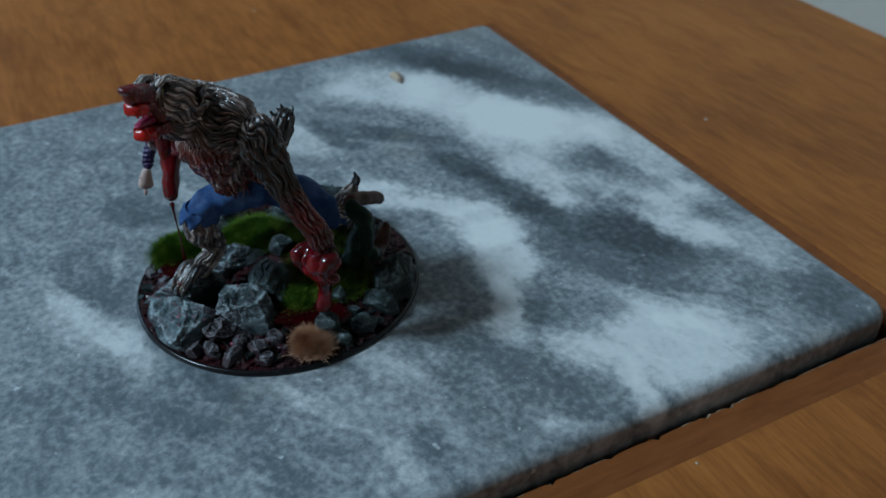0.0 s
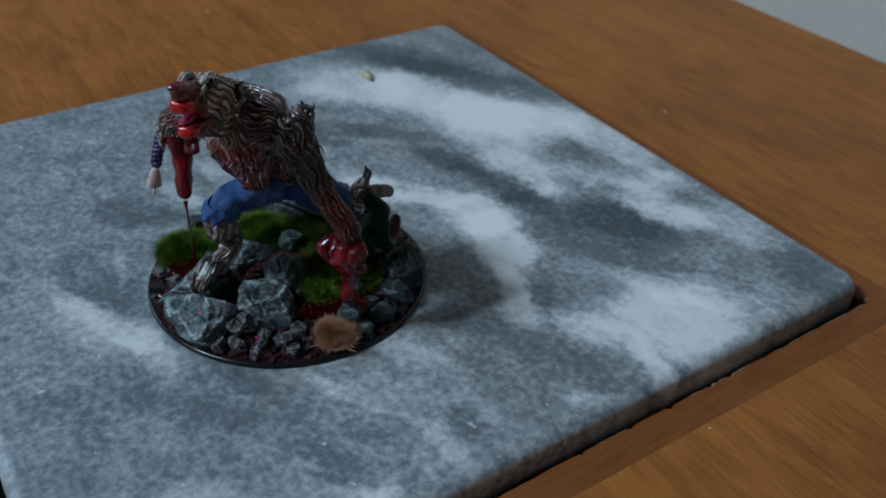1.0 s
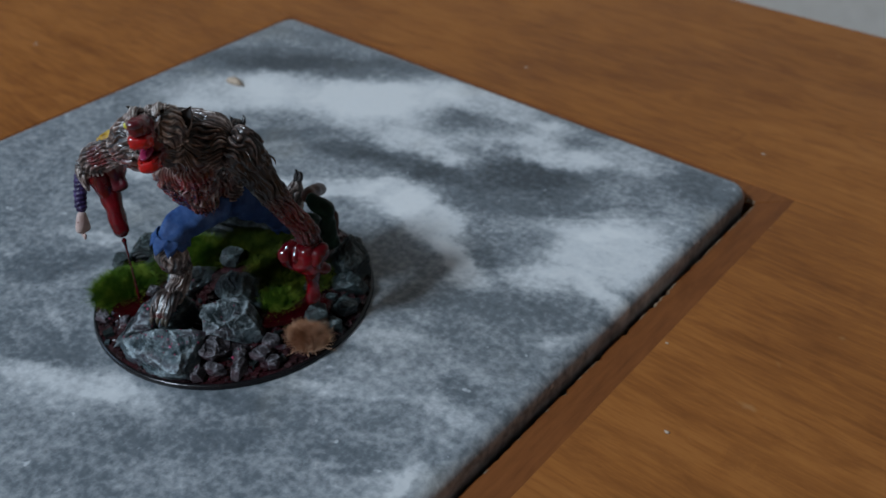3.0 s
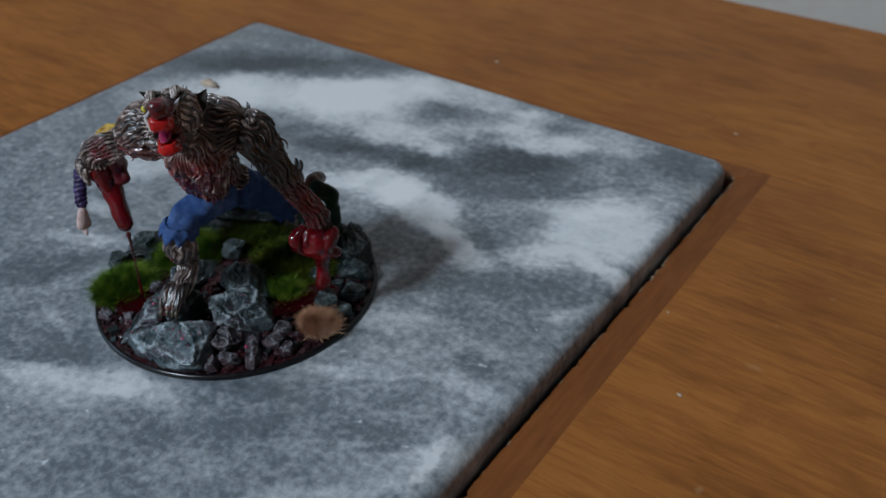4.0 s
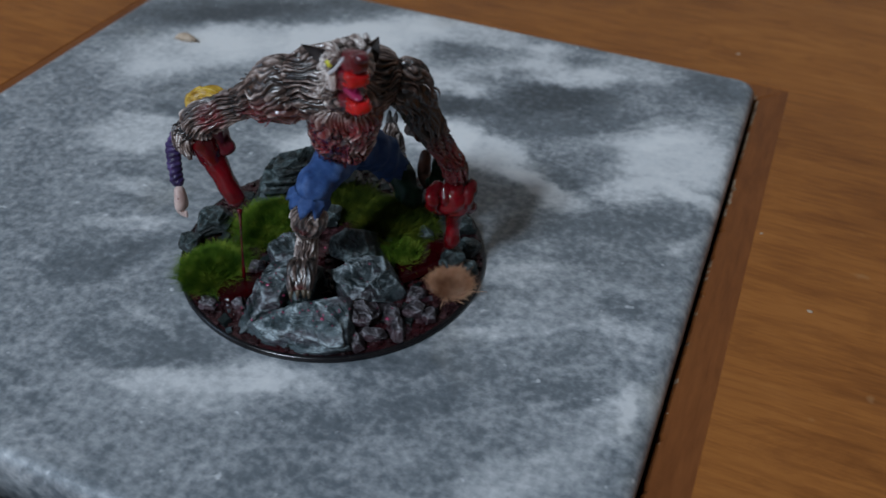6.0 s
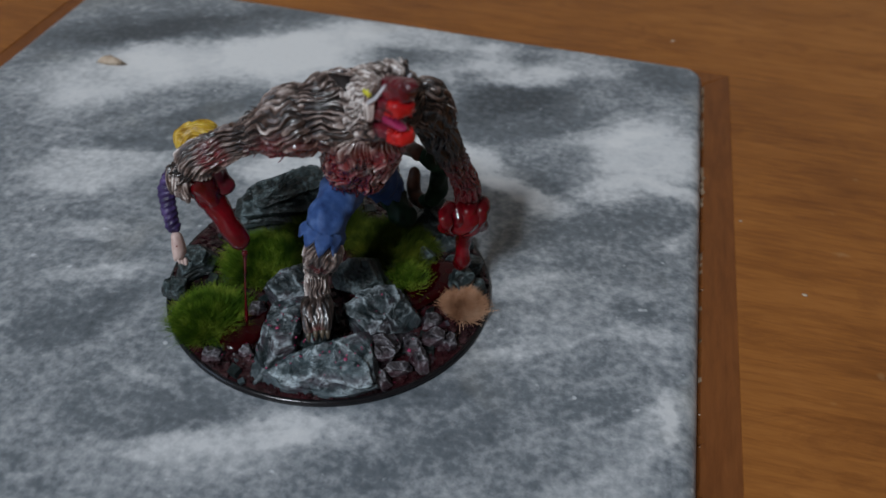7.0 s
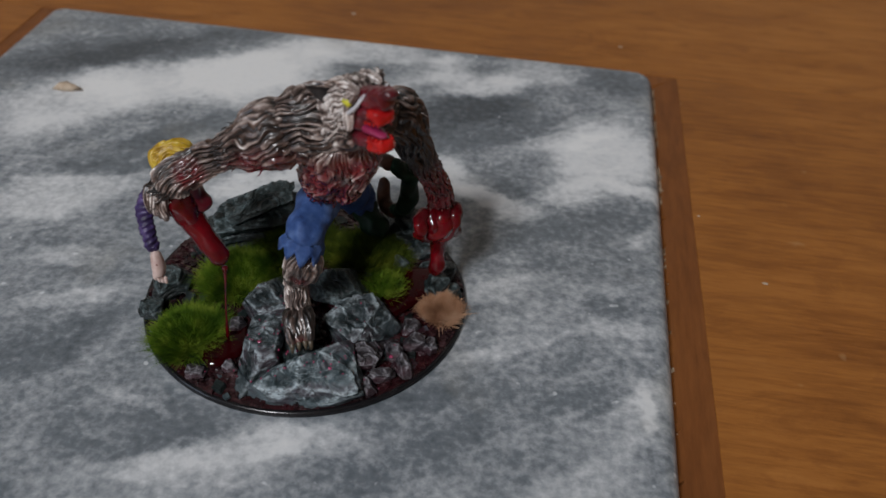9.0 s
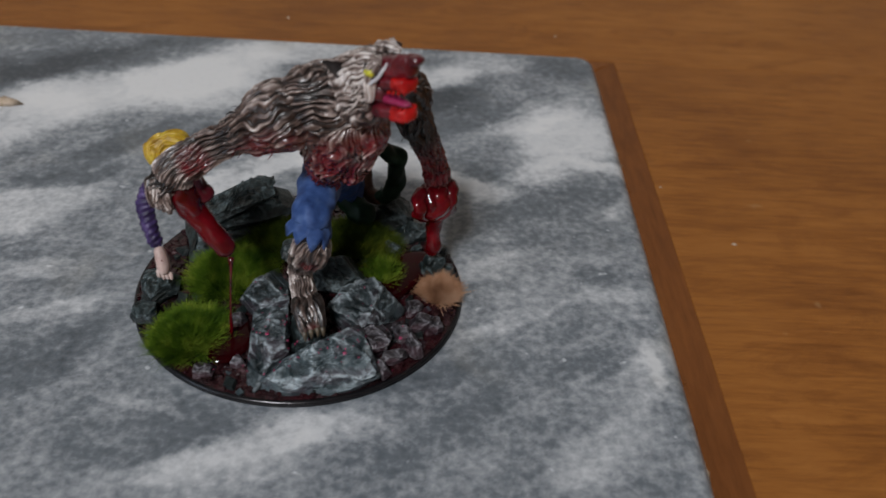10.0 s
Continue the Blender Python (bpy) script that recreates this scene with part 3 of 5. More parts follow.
def block_tube(mould, spine, across, n, m, mat, rough=0.0, seed=1.0, power=3.2):
    """A tapering block with rounded edges: rows x, y, z, half width along across, half height; blunt ends."""
    p = curve_points(spine, n)
    tan = np.gradient(p[:, :3], axis=0)
    tan /= np.linalg.norm(tan, axis=1)[:, None]
    side = across - (tan @ across)[:, None] * tan
    side /= np.linalg.norm(side, axis=1)[:, None]
    up = np.cross(side, tan)
    th = np.linspace(0, 2 * np.pi, m, endpoint=False)
    cs, sn = np.cos(th), np.sin(th)
    k = (np.abs(cs) ** power + np.abs(sn) ** power) ** (-1 / power)
    f = np.linspace(0, 1, n + 1)
    far = np.clip(np.minimum(f, 1 - f) * n / 7, 0, 1)
    blunt = np.sqrt(np.clip(1 - (1 - far) ** 2, 0.002, 1))
    way = (k * cs)[None, :, None] * (side * (p[:, 3] * blunt)[:, None])[:, None] + (k * sn)[None, :, None] * (up * (p[:, 4] * blunt)[:, None])[:, None]
    grid = p[:, None, :3] + way
    unit = way / np.maximum(np.linalg.norm(way, axis=2), 1e-5)[..., None]
    d = np.array([noise.noise(Vector(q) * 17 + Vector((seed, seed * 2, 0))) + 0.5 * noise.noise(Vector(q) * 40) for q in grid.reshape(-1, 3)]).reshape(grid.shape[:2]) * rough
    mould.add((grid + unit * (d * blunt[:, None])[..., None]).reshape(-1, 3), tube_faces(n, m), mat)


def ear(mould, base, tip, wide, face):
    """A pointed cupped ear: furry outside, dark hide inside."""
    base, tip, face = (np.asarray(q, float) for q in (base, tip, face))
    long = tip - base
    side = np.cross(long, face)
    side /= np.linalg.norm(side)
    face = np.cross(side, long)
    face /= np.linalg.norm(face)
    n, m = 14, 13
    for mat, back, tint in ((GREY_HIDE, 0.0, 0.1), (FUR, 0.018, 0.55)):
        verts, shade = [], []
        for i in range(n + 1):
            v = -0.15 + 1.15 * i / n
            w = wide * max(0.03, 1 - max(v, 0) ** 1.5)
            for j in range(m):
                u = 2 * j / (m - 1) - 1
                cup = 0.55 * w * (1 - u * u)
                verts.append(base + long * v + side * u * w * (1.0 if back else 0.94) - face * (cup + back * (1 - 0.6 * abs(u))) + face * 0.012 * math.sin(9 * u + 4 * v) * (1 if back else 0))
                shade.append(tint + 0.35 * math.sin(14 * u + 3 * v))
        mould.add(verts, [[i * m + j, i * m + j + 1, (i + 1) * m + j + 1, (i + 1) * m + j] for i in range(n) for j in range(m - 1)], mat, np.clip(shade, 0, 1))


def torn_cuff(mould, at, axis, r, drop, count, mat, seed):
    """A cloth edge torn into points, with thickness, hanging round a limb."""
    rng = np.random.default_rng(seed)
    a = np.asarray(axis, float) / np.linalg.norm(axis)
    u = np.cross(a, (0.3, 1.0, 0.1))
    u /= np.linalg.norm(u)
    w = np.cross(a, u)
    n = count * 6
    long = rng.uniform(0.35, 1.0, count)
    rows = []
    for f, flare, inner in ((0.0, 0.84, 0.0), (0.45, 1.0, 0.0), (1.0, 1.09, 0.0), (1.0, 1.06, 0.012), (0.0, 0.78, 0.012)):
        for i in range(n):
            q = (i % 6) / 6
            peak = long[i // 6] * (1 - abs(2 * q - 1) ** 1.2) + 0.15
            t = 2 * math.pi * i / n
            ray = u * math.cos(t) + w * math.sin(t)
            rr = r * flare * (1 + 0.05 * math.sin(3 * t + seed)) - inner
            rows.append(np.asarray(at) + ray * rr + a * drop * (f * peak if f else 0.0) - a * 0.03 * (1 - f))
    mould.add(rows, [[k * n + i, k * n + (i + 1) % n, (k + 1) * n + (i + 1) % n, (k + 1) * n + i] for k in range(4) for i in range(n)], mat)


# ---- room ----
def wall_slab(name, lo, hi, mat, label):
    ob = box(name, np.asarray(lo) / U, np.asarray(hi) / U, mat)
    return tagged(ob, label, "", "", "structure")


FLOOR_Z, TOP_Z = -0.755, 1.75
X0, X1, Y0, Y1 = -2.0, 2.4, -2.7, 0.95
wall_slab("floor", (X0 - 0.1, Y0 - 0.1, FLOOR_Z - 0.1), (X1 + 0.1, Y1 + 0.1, FLOOR_Z), FLOORING, "brown wooden floor under the table")
wall_slab("ceiling", (X0 - 0.1, Y0 - 0.1, TOP_Z), (X1 + 0.1, Y1 + 0.1, TOP_Z + 0.1), CEILING, "plain white painted ceiling")
wall_slab("wall_north", (X0 - 0.1, Y1, FLOOR_Z), (X1 + 0.1, Y1 + 0.1, TOP_Z), NORTH_PAINT, "unseen grey plaster wall beyond the table")
wall_slab("wall_south", (X0 - 0.1, Y0 - 0.1, FLOOR_Z), (X1 + 0.1, Y0, TOP_Z), PLASTER, "unseen grey plaster wall")
wall_slab("wall_east", (X1, Y0, FLOOR_Z), (X1 + 0.1, Y1, TOP_Z), PLASTER, "unseen grey plaster side wall")
WY, WZ = (-1.85, -0.70), (0.35, 1.6)
west = holder("wall_west", (X0 / U, 0, 0), "unseen grey plaster wall with a window", "wall")
tagged(west, kind="structure")
for lo, hi in (((X0 - 0.1, Y0, FLOOR_Z), (X0, WY[0], TOP_Z)), ((X0 - 0.1, WY[1], FLOOR_Z), (X0, Y1, TOP_Z)),
               ((X0 - 0.1, WY[0], FLOOR_Z), (X0, WY[1], WZ[0])), ((X0 - 0.1, WY[0], WZ[1]), (X0, WY[1], TOP_Z))):
    box("wall_panel", np.asarray(lo) / U, np.asarray(hi) / U, PLASTER, west)
window = holder("window_1", (X0 / U, (WY[0] + WY[1]) / 2 / U, WZ[0] / U), "white painted window, open to the daylight", "window")
tagged(window, kind="structure")
for lo, hi in (((-0.06, WY[0], WZ[0]), (-0.02, WY[0] + 0.04, WZ[1])), ((-0.06, WY[1] - 0.04, WZ[0]), (-0.02, WY[1], WZ[1])),
               ((-0.06, WY[0] + 0.04, WZ[0]), (-0.02, WY[1] - 0.04, WZ[0] + 0.04)), ((-0.06, WY[0] + 0.04, WZ[1] - 0.04), (-0.02, WY[1] - 0.04, WZ[1]))):
    box("window_frame", (np.asarray(lo) + [X0, 0, 0]) / U, (np.asarray(hi) + [X0, 0, 0]) / U, WHITE_PAINT, window, 0.2)
tube_lamp = holder("ceiling_light", (LAMP[0] / U, LAMP[1] / U, TOP_Z / U), "white ceiling light with two glowing tubes", "ceiling light")
box("housing", (LAMP[0] / U - 9, LAMP[1] / U - 15, (LAMP[2] - 0.03) / U), (LAMP[0] / U + 9, LAMP[1] / U + 15, TOP_Z / U), LAMP_WHITE, tube_lamp, 0.4)
for dx in (-0.09, 0.09):
    shell = Mould()
    plain_tube(shell, [((LAMP[0] + dx) / U, LAMP[1] / U - 13, (LAMP[2] - 0.052) / U, 0.8), ((LAMP[0] + dx) / U, LAMP[1] / U, (LAMP[2] - 0.052) / U, 0.8), ((LAMP[0] + dx) / U, LAMP[1] / U + 13, (LAMP[2] - 0.052) / U, 0.8)], 12, 16, LAMP_WHITE)
    make("tube", np.vstack(shell.v), shell.f, LAMP_WHITE, tube_lamp, "white fluorescent tube", at=(LAMP[0] / U, LAMP[1] / U, LAMP[2] / U))

# ---- table ----
WOOD_Z = -0.245
HX, HY = (-5.86, 1.80), (-2.98, 4.91)
table = holder("table", (0, 0, WOOD_Z), "varnished brown wooden table with a recess for a tile", "table")
FAR = (-28.0, 30.0, -26.0, 10.1)
SX, SY = (HX[0] - 0.33, HX[1] + 0.33), (HY[0] - 0.33, HY[1] + 0.33)
for lo, hi in (((FAR[0], SY[1], -1.5), (FAR[1], FAR[3], WOOD_Z)), ((FAR[0], FAR[2], -1.5), (FAR[1], SY[0], WOOD_Z)),
               ((FAR[0], SY[0], -1.5), (SX[0], SY[1], WOOD_Z)), ((SX[1], SY[0], -1.5), (FAR[1], SY[1], WOOD_Z))):
    box("board", lo, hi, WOOD, table, 0.006)


def edge_strip(a, b, inward):
    """A strip of trim with mitred ends, its inner top edge worn and chipped."""
    a, b, inward = np.array([*a, 0.0]), np.array([*b, 0.0]), np.array([*inward, 0.0])
    run = (b - a) / np.linalg.norm(b - a)
    n, rng = 160, np.random.default_rng(int(abs(a[0] * 10 + b[1] * 3)))
    verts = []
    for i in range(n + 1):
        t = i / n
        outer = a + (b - a) * t
        inner = a + inward * 0.33 + run * 0.33 + (b - a - run * 0.66) * t
        chip = max(0.0, rng.normal(0, 0.005)) + (rng.uniform(0.01, 0.035) if rng.random() < 0.06 else 0)
        for p, z in ((outer, -1.5), (outer, WOOD_Z - 0.008), (inner - inward * (0.03 + chip), WOOD_Z - 0.004), (inner - inward * chip, WOOD_Z - 0.03 - chip), (inner, -1.5)):
            verts.append((p[0], p[1], z))
    faces = [[i * 5 + j, i * 5 + j + 1, (i + 1) * 5 + j + 1, (i + 1) * 5 + j] for i in range(n) for j in range(4)]
    worn = np.convolve(rng.normal(0, 1, n + 6), np.ones(7) / 7, "valid") > 0.05
    slots = [1 if j == 2 and worn[i] else 0 for i in range(n) for j in range(4)] + [0, 0]
    faces += [[0, 1, 2, 3, 4], [n * 5 + j for j in (4, 3, 2, 1, 0)]]
    return make("edge_strip", verts, faces, [STRIP, WORN], table, "darker reddish wooden trim strip with a chipped pale edge", smooth=False, slots=slots, at=tuple((a + b) / 2 + np.array([0, 0, WOOD_Z])))


edge_strip((SX[1], SY[0]), (SX[1], SY[1]), (-1, 0))
edge_strip((SX[0], SY[1]), (SX[0], SY[0]), (1, 0))
edge_strip((SX[1], SY[1]), (SX[0], SY[1]), (0, -1))
edge_strip((SX[0], SY[0]), (SX[1], SY[0]), (0, 1))
# Floor of the recess, coloured as dark as the shade under the tile.
box("recess_panel", (HX[0] - 0.1, HY[0] - 0.1, -1.6), (HX[1] + 0.1, HY[1] + 0.1, -0.62), RECESS_SHADE, table)
for x in (FAR[0] + 2, FAR[1] - 5):
    for y in (FAR[2] + 2, FAR[3] - 5):
        box("leg", (x, y, FLOOR_Z / U), (x + 3, y + 3, -1.5), STRIP, table, 0.15)


def marble_tile():
    """A square slab with a softly rounded top edge and rounded corners."""
    x0, x1, y0, y1 = -5.78, 1.77, -2.74, 4.87
    outline = []
    for cx, cy, a, r in ((x1, y1, 0, 0.24), (x0, y1, 90, 0.2), (x0, y0, 180, 0.25), (x1, y0, 270, 0.25)):
        ca, sa = math.cos(radians(a + 45)), math.sin(radians(a + 45))
        kx, ky = cx - math.copysign(r, ca), cy - math.copysign(r, sa)
        outline += [(kx + r * math.cos(radians(a + 15 * k)), ky + r * math.sin(radians(a + 15 * k)), math.cos(radians(a + 15 * k)), math.sin(radians(a + 15 * k))) for k in range(7)]
    rings = [(0, -0.62), (0, -0.13)] + [(-0.12 * (1 - math.cos(radians(q))), -0.13 + 0.13 * math.sin(radians(q))) for q in (15, 30, 45, 60, 75, 90)]
    verts, faces, n = [], [], len(outline)
    for off, z in rings:
        verts += [(cx + ux * off, cy + uy * off, z) for cx, cy, ux, uy in outline]
    for k in range(len(rings) - 1):
        faces += [[k * n + i, k * n + (i + 1) % n, (k + 1) * n + (i + 1) % n, (k + 1) * n + i] for i in range(n)]
    last = (len(rings) - 1) * n
    verts += [((x0 + x1) / 2, (y0 + y1) / 2, 0.0), ((x0 + x1) / 2, (y0 + y1) / 2, -0.62)]
    flat = len(faces)
    faces += [[last + i, last + (i + 1) % n, len(verts) - 2] for i in range(n)] + [[(i + 1) % n, i, len(verts) - 1] for i in range(n)]
    ob = make("marble_tile", verts, faces, MARBLE, smooth=True)
    for p in ob.data.polygons[flat:]:
        p.use_smooth = False
    return tagged(ob, "square polished grey and white veined marble tile set in the table", "tile")


marble_tile()

from mathutils.bvhtree import BVHTree

# ---- the miniature's base ----
BASE = np.array([-1.21, 0.11])
R0 = 1.30


def ground_z(x, y):
    """Height of the base's sculpted earth."""
    d = math.hypot(x - BASE[0], y - BASE[1]) / R0
    rise = 0.13 * max(0.0, 1 - d * d) ** 1.4 + 0.10 * math.exp(-((x + 1.0) ** 2 + (y - 0.2) ** 2) / 0.25)
    return 0.045 + (rise + 0.035 * noise.noise(Vector((x * 3.5, y * 3.5, 1))) + 0.018 * noise.noise(Vector((x * 11, y * 11, 4)))) * min(1.0, (1 - d) * 6 + 0.05)


scenic_base = holder("scenic_base", (BASE[0], BASE[1], 0), "round black-rimmed miniature base with slate rocks and grass tufts", "figurine base")


def base_rim():
    prof = [(R0 - 0.02, 0.0), (R0 + 0.002, 0.003), (R0 + 0.006, 0.012), (R0 + 0.002, 0.028), (R0 - 0.008, 0.042), (R0 - 0.020, 0.047), (R0 - 0.05, 0.035)]
    n = 144
    verts = [(BASE[0] + r * math.cos(2 * math.pi * i / n), BASE[1] + r * math.sin(2 * math.pi * i / n), z) for r, z in prof for i in range(n)]
    faces = [[k * n + i, k * n + (i + 1) % n, (k + 1) * n + (i + 1) % n, (k + 1) * n + i] for k in range(len(prof) - 1) for i in range(n)] + [list(range(n))[::-1]]
    make("rim", verts, faces, RIM, scenic_base, "glossy black plastic rim", at=(BASE[0], BASE[1], 0))


def base_earth():
    verts, faces, n, rings = [(BASE[0], BASE[1], ground_z(*BASE))], [], 150, 60
    for k in range(1, rings + 1):
        for i in range(n):
            r = (R0 - 0.03) * k / rings
            x, y = BASE[0] + r * math.cos(2 * math.pi * i / n), BASE[1] + r * math.sin(2 * math.pi * i / n)
            verts.append((x, y, ground_z(x, y)))
    faces += [[0, 1 + i, 1 + (i + 1) % n] for i in range(n)]
    faces += [[1 + k * n + i, 1 + (k + 1) * n + i, 1 + (k + 1) * n + (i + 1) % n, 1 + k * n + (i + 1) % n] for k in range(rings - 1) for i in range(n)]
    make("earth", verts, faces, EARTH, scenic_base, "dark reddish-brown painted earth", at=(BASE[0], BASE[1], 0))


base_rim()
base_earth()


TOPS = []


def slate_rock(at, size, turn, tilt=(0, 0), mat=None, seed=1, label="", strata=5, outline=None):
    """A broken piece of slate: flat cleavage faces, split layers, chipped edges. size: half length, half width, thickness."""
    rng = np.random.default_rng(seed)
    sides = int(rng.integers(5, 8))
    planes = [(0.06, -0.05, 1.0, 0.92), (0, 0, -1, 1.0)]
    for k in range(sides):
        a = (k + rng.uniform(-0.3, 0.3)) * 2 * math.pi / sides
        planes.append((math.cos(a), math.sin(a), rng.uniform(-0.1, 0.35), rng.uniform(0.74, 1.02)))
    reach = 1.0
    if outline:
        o = np.asarray(outline) - np.asarray(at[:2])
        reach = float(np.mean(np.linalg.norm(o, axis=1)))
        planes = planes[:2]
        for a, b in zip(o, np.roll(o, -1, axis=0)):
            side = np.array([b[1] - a[1], a[0] - b[0]]) / np.linalg.norm(b - a)
            side = side if side @ a > 0 else -side
            planes.append((side[0], side[1], rng.uniform(-0.05, 0.12), side @ a))
    for k in range(5 if not outline else 2):
        a = rng.uniform(0, 2 * math.pi)
        planes.append((0.75 * math.cos(a), 0.75 * math.sin(a), rng.uniform(0.5, 1.0) * reach, rng.uniform(0.92, 1.15) * reach))
    p = np.array(planes)
    d = p[:, 3] / np.linalg.norm(p[:, :3], axis=1)
    normals = p[:, :3] / np.linalg.norm(p[:, :3], axis=1)[:, None]
    n, m = (150, 92) if outline else (96, 56) if size[0] > 0.15 else (44, 26)
    squash = reach if outline else 1.0
    m3 = Matrix.Rotation(radians(turn), 3, "Z") @ Matrix.Rotation(radians(tilt[0]), 3, "X") @ Matrix.Rotation(radians(tilt[1]), 3, "Y")
    verts, worn = [], []
    off = Vector((seed * 2.3, seed * 1.1, seed * 0.7))
    grow = 0.32 if outline else max(size[0], size[1])
    for i in range(m + 1):
        polar = math.pi * i / m
        for j in range(n):
            az = 2 * math.pi * j / n
            ray = np.array([math.sin(polar) * math.cos(az) * squash, math.sin(polar) * math.sin(az) * squash, math.cos(polar)])
            ray /= np.linalg.norm(ray)
            dots = normals @ ray
            t = np.sort(np.where(dots > 1e-3, d / np.maximum(dots, 1e-3), 9.0))[:2]
            q = Vector(ray * t[0])
            real = Vector((q.x * size[0], q.y * size[1], q.z * size[2] * 0.5))
            layer = math.floor((q.z + 0.5 * noise.noise(real * 5 + off)) * strata * 0.5)
            split = (math.sin(layer * 12.9898 + seed) * 43758.5) % 1.0
            flat = math.hypot(q.x, q.y)
            if flat > 0.35 * reach:
                q.x, q.y = q.x * (1 + 0.14 * (split - 0.6)), q.y * (1 + 0.14 * (split - 0.6))
            ridge = abs(noise.noise(real * 9 + off)) * 0.5 + abs(noise.noise(real * 21 - off)) * 0.35 + noise.noise(real * 48 + off) * 0.18
            k = 1 + (0.10 * noise.noise(real * 4 + off) - 0.05 * ridge)
            here = Vector((q.x * size[0] * k, q.y * size[1] * k, q.z * size[2] * 0.5 - 0.05 * grow * ridge * (1 if q.z > 0 else 0)))
            # split layers: low steps that run across the cleavage face, pale along their lips
            slope = 3.2 * (real.x * math.cos(seed) + real.y * math.sin(seed)) + 1.1 * noise.noise(real * 3.2 + off) + 0.55 * noise.noise(real * 8 - off) + 0.22 * noise.noise(real * 22 + off)
            part_of = (slope * 2.2) % 1.0
            lip = max(0.0, 1 - part_of / 0.5) ** 1.6
            if q.z > 0:
                here.z -= 0.085 * grow * (min(1.0, part_of / 0.12) - part_of)
            verts.append(tuple(Vector(at) + m3 @ here))
            edge = math.exp(-((t[1] / t[0] - 1) / (0.10 if outline else 0.08)) ** 2)
            worn.append(min(1.0, (edge + 0.75 * lip + 0.3 * max(0.0, 1 - ridge * 9)) * (1.0 if q.z > 0 else 0.3)))
    faces = [[i * n + j, (i + 1) * n + j, (i + 1) * n + (j + 1) % n, i * n + (j + 1) % n] for i in range(m) for j in range(n)]
    TOPS.append((verts, faces))
    return make("rock", verts, faces, mat or SLATE, scenic_base, label, at=tuple(at), smooth=size[0] > 0.15, attrs={"strand": worn})


# The five large slabs: outline from above, middle height, thickness, tilt.
SLABS = [
    ([(-1.31, -1.06), (-1.14, -0.87), (-0.77, -0.66), (-0.63, -0.73), (-0.49, -1.00), (-0.78, -1.12), (-1.16, -1.13)], 0.19, 0.20, (30, 3)),
    ([(-1.50, -0.42), (-1.42, -0.30), (-1.27, -0.36), (-1.20, -0.62), (-1.17, -0.84), (-1.33, -1.00), (-1.46, -0.82)], 0.20, 0.20, (6, -3)),
    ([(-0.92, -0.46), (-0.86, -0.25), (-0.54, -0.13), (-0.45, -0.26), (-0.53, -0.50), (-0.75, -0.60)], 0.25, 0.24, (14, 4)),
    ([(-0.76, -0.60), (-0.56, -0.46), (-0.44, -0.57), (-0.49, -0.72), (-0.62, -0.77)], 0.17, 0.18, (12, 4)),
    ([(-1.62, -0.30), (-1.53, -0.10), (-1.42, -0.02), (-1.26, -0.20), (-1.24, -0.38), (-1.44, -0.46)], 0.24, 0.22, (8, -4)),
]
for k, (outline, z, thick, tilt) in enumerate(SLABS):
    mid = np.mean(np.asarray(outline), axis=0)
    slate_rock((float(mid[0]), float(mid[1]), z), (1.0, 1.0, thick), 0, tilt, mat=(SLATE, MID_SLATE, MID_SLATE, UMBER_SLATE, MID_SLATE)[k], seed=k + 71, label="large grey-green slate slab with pale worn edges", outline=outline, strata=4)
# A ledge of split slate: flat layers that lie on one another.
for k, (x, y, half, deep, z) in enumerate(((-1.86, 0.68, 0.42, 0.25, 0.12), (-1.84, 0.70, 0.40, 0.24, 0.20), (-1.86, 0.69, 0.37, 0.22, 0.28), (-1.82, 0.71, 0.38, 0.21, 0.36), (-1.80, 0.73, 0.33, 0.18, 0.44))):
    ca, sa = math.cos(radians(27 + 3 * k)), math.sin(radians(27 + 3 * k))
    plate = [(x + ca * u * half - sa * v * deep, y + sa * u * half + ca * v * deep) for u, v in ((-1, -0.75), (-0.3, -1), (0.85, -0.9), (1, 0.3), (0.6, 1), (-0.7, 0.95))]
    slate_rock((x, y, z), (1.0, 1.0, 0.095), 0, (4, -3), mat=DARK_SLATE, seed=k + 90, label="dark greenish layer of split slate", outline=plate, strata=2)
ROCKS = [
    # x, y, z, half length, half width, thickness, turn, tilt x, tilt y
    (-0.43, -0.74, 0.12, 0.10, 0.055, 0.09, 20, 8, 0),
    (-0.29, -0.60, 0.12, 0.11, 0.06, 0.11, -60, 6, 8),
    (-0.29, -0.22, 0.14, 0.08, 0.06, 0.10, 40, 10, 10),
    (-0.24, -0.38, 0.15, 0.09, 0.07, 0.12, 20, 0, 14),
    (-0.13, -0.36, 0.11, 0.07, 0.06, 0.09, 110, 12, 0),
    (-0.38, -0.50, 0.14, 0.11, 0.07, 0.12, 130, 10, 20),
    (-1.78, -0.95, 0.10, 0.08, 0.06, 0.07, 0, 8, 0),
    (-1.55, -0.86, 0.12, 0.07, 0.05, 0.07, 140, 0, 6),
    (-0.52, -0.86, 0.11, 0.10, 0.06, 0.09, -40, 10, 6),
    (-1.60, -0.50, 0.18, 0.08, 0.06, 0.12, 40, 6, 10),
]
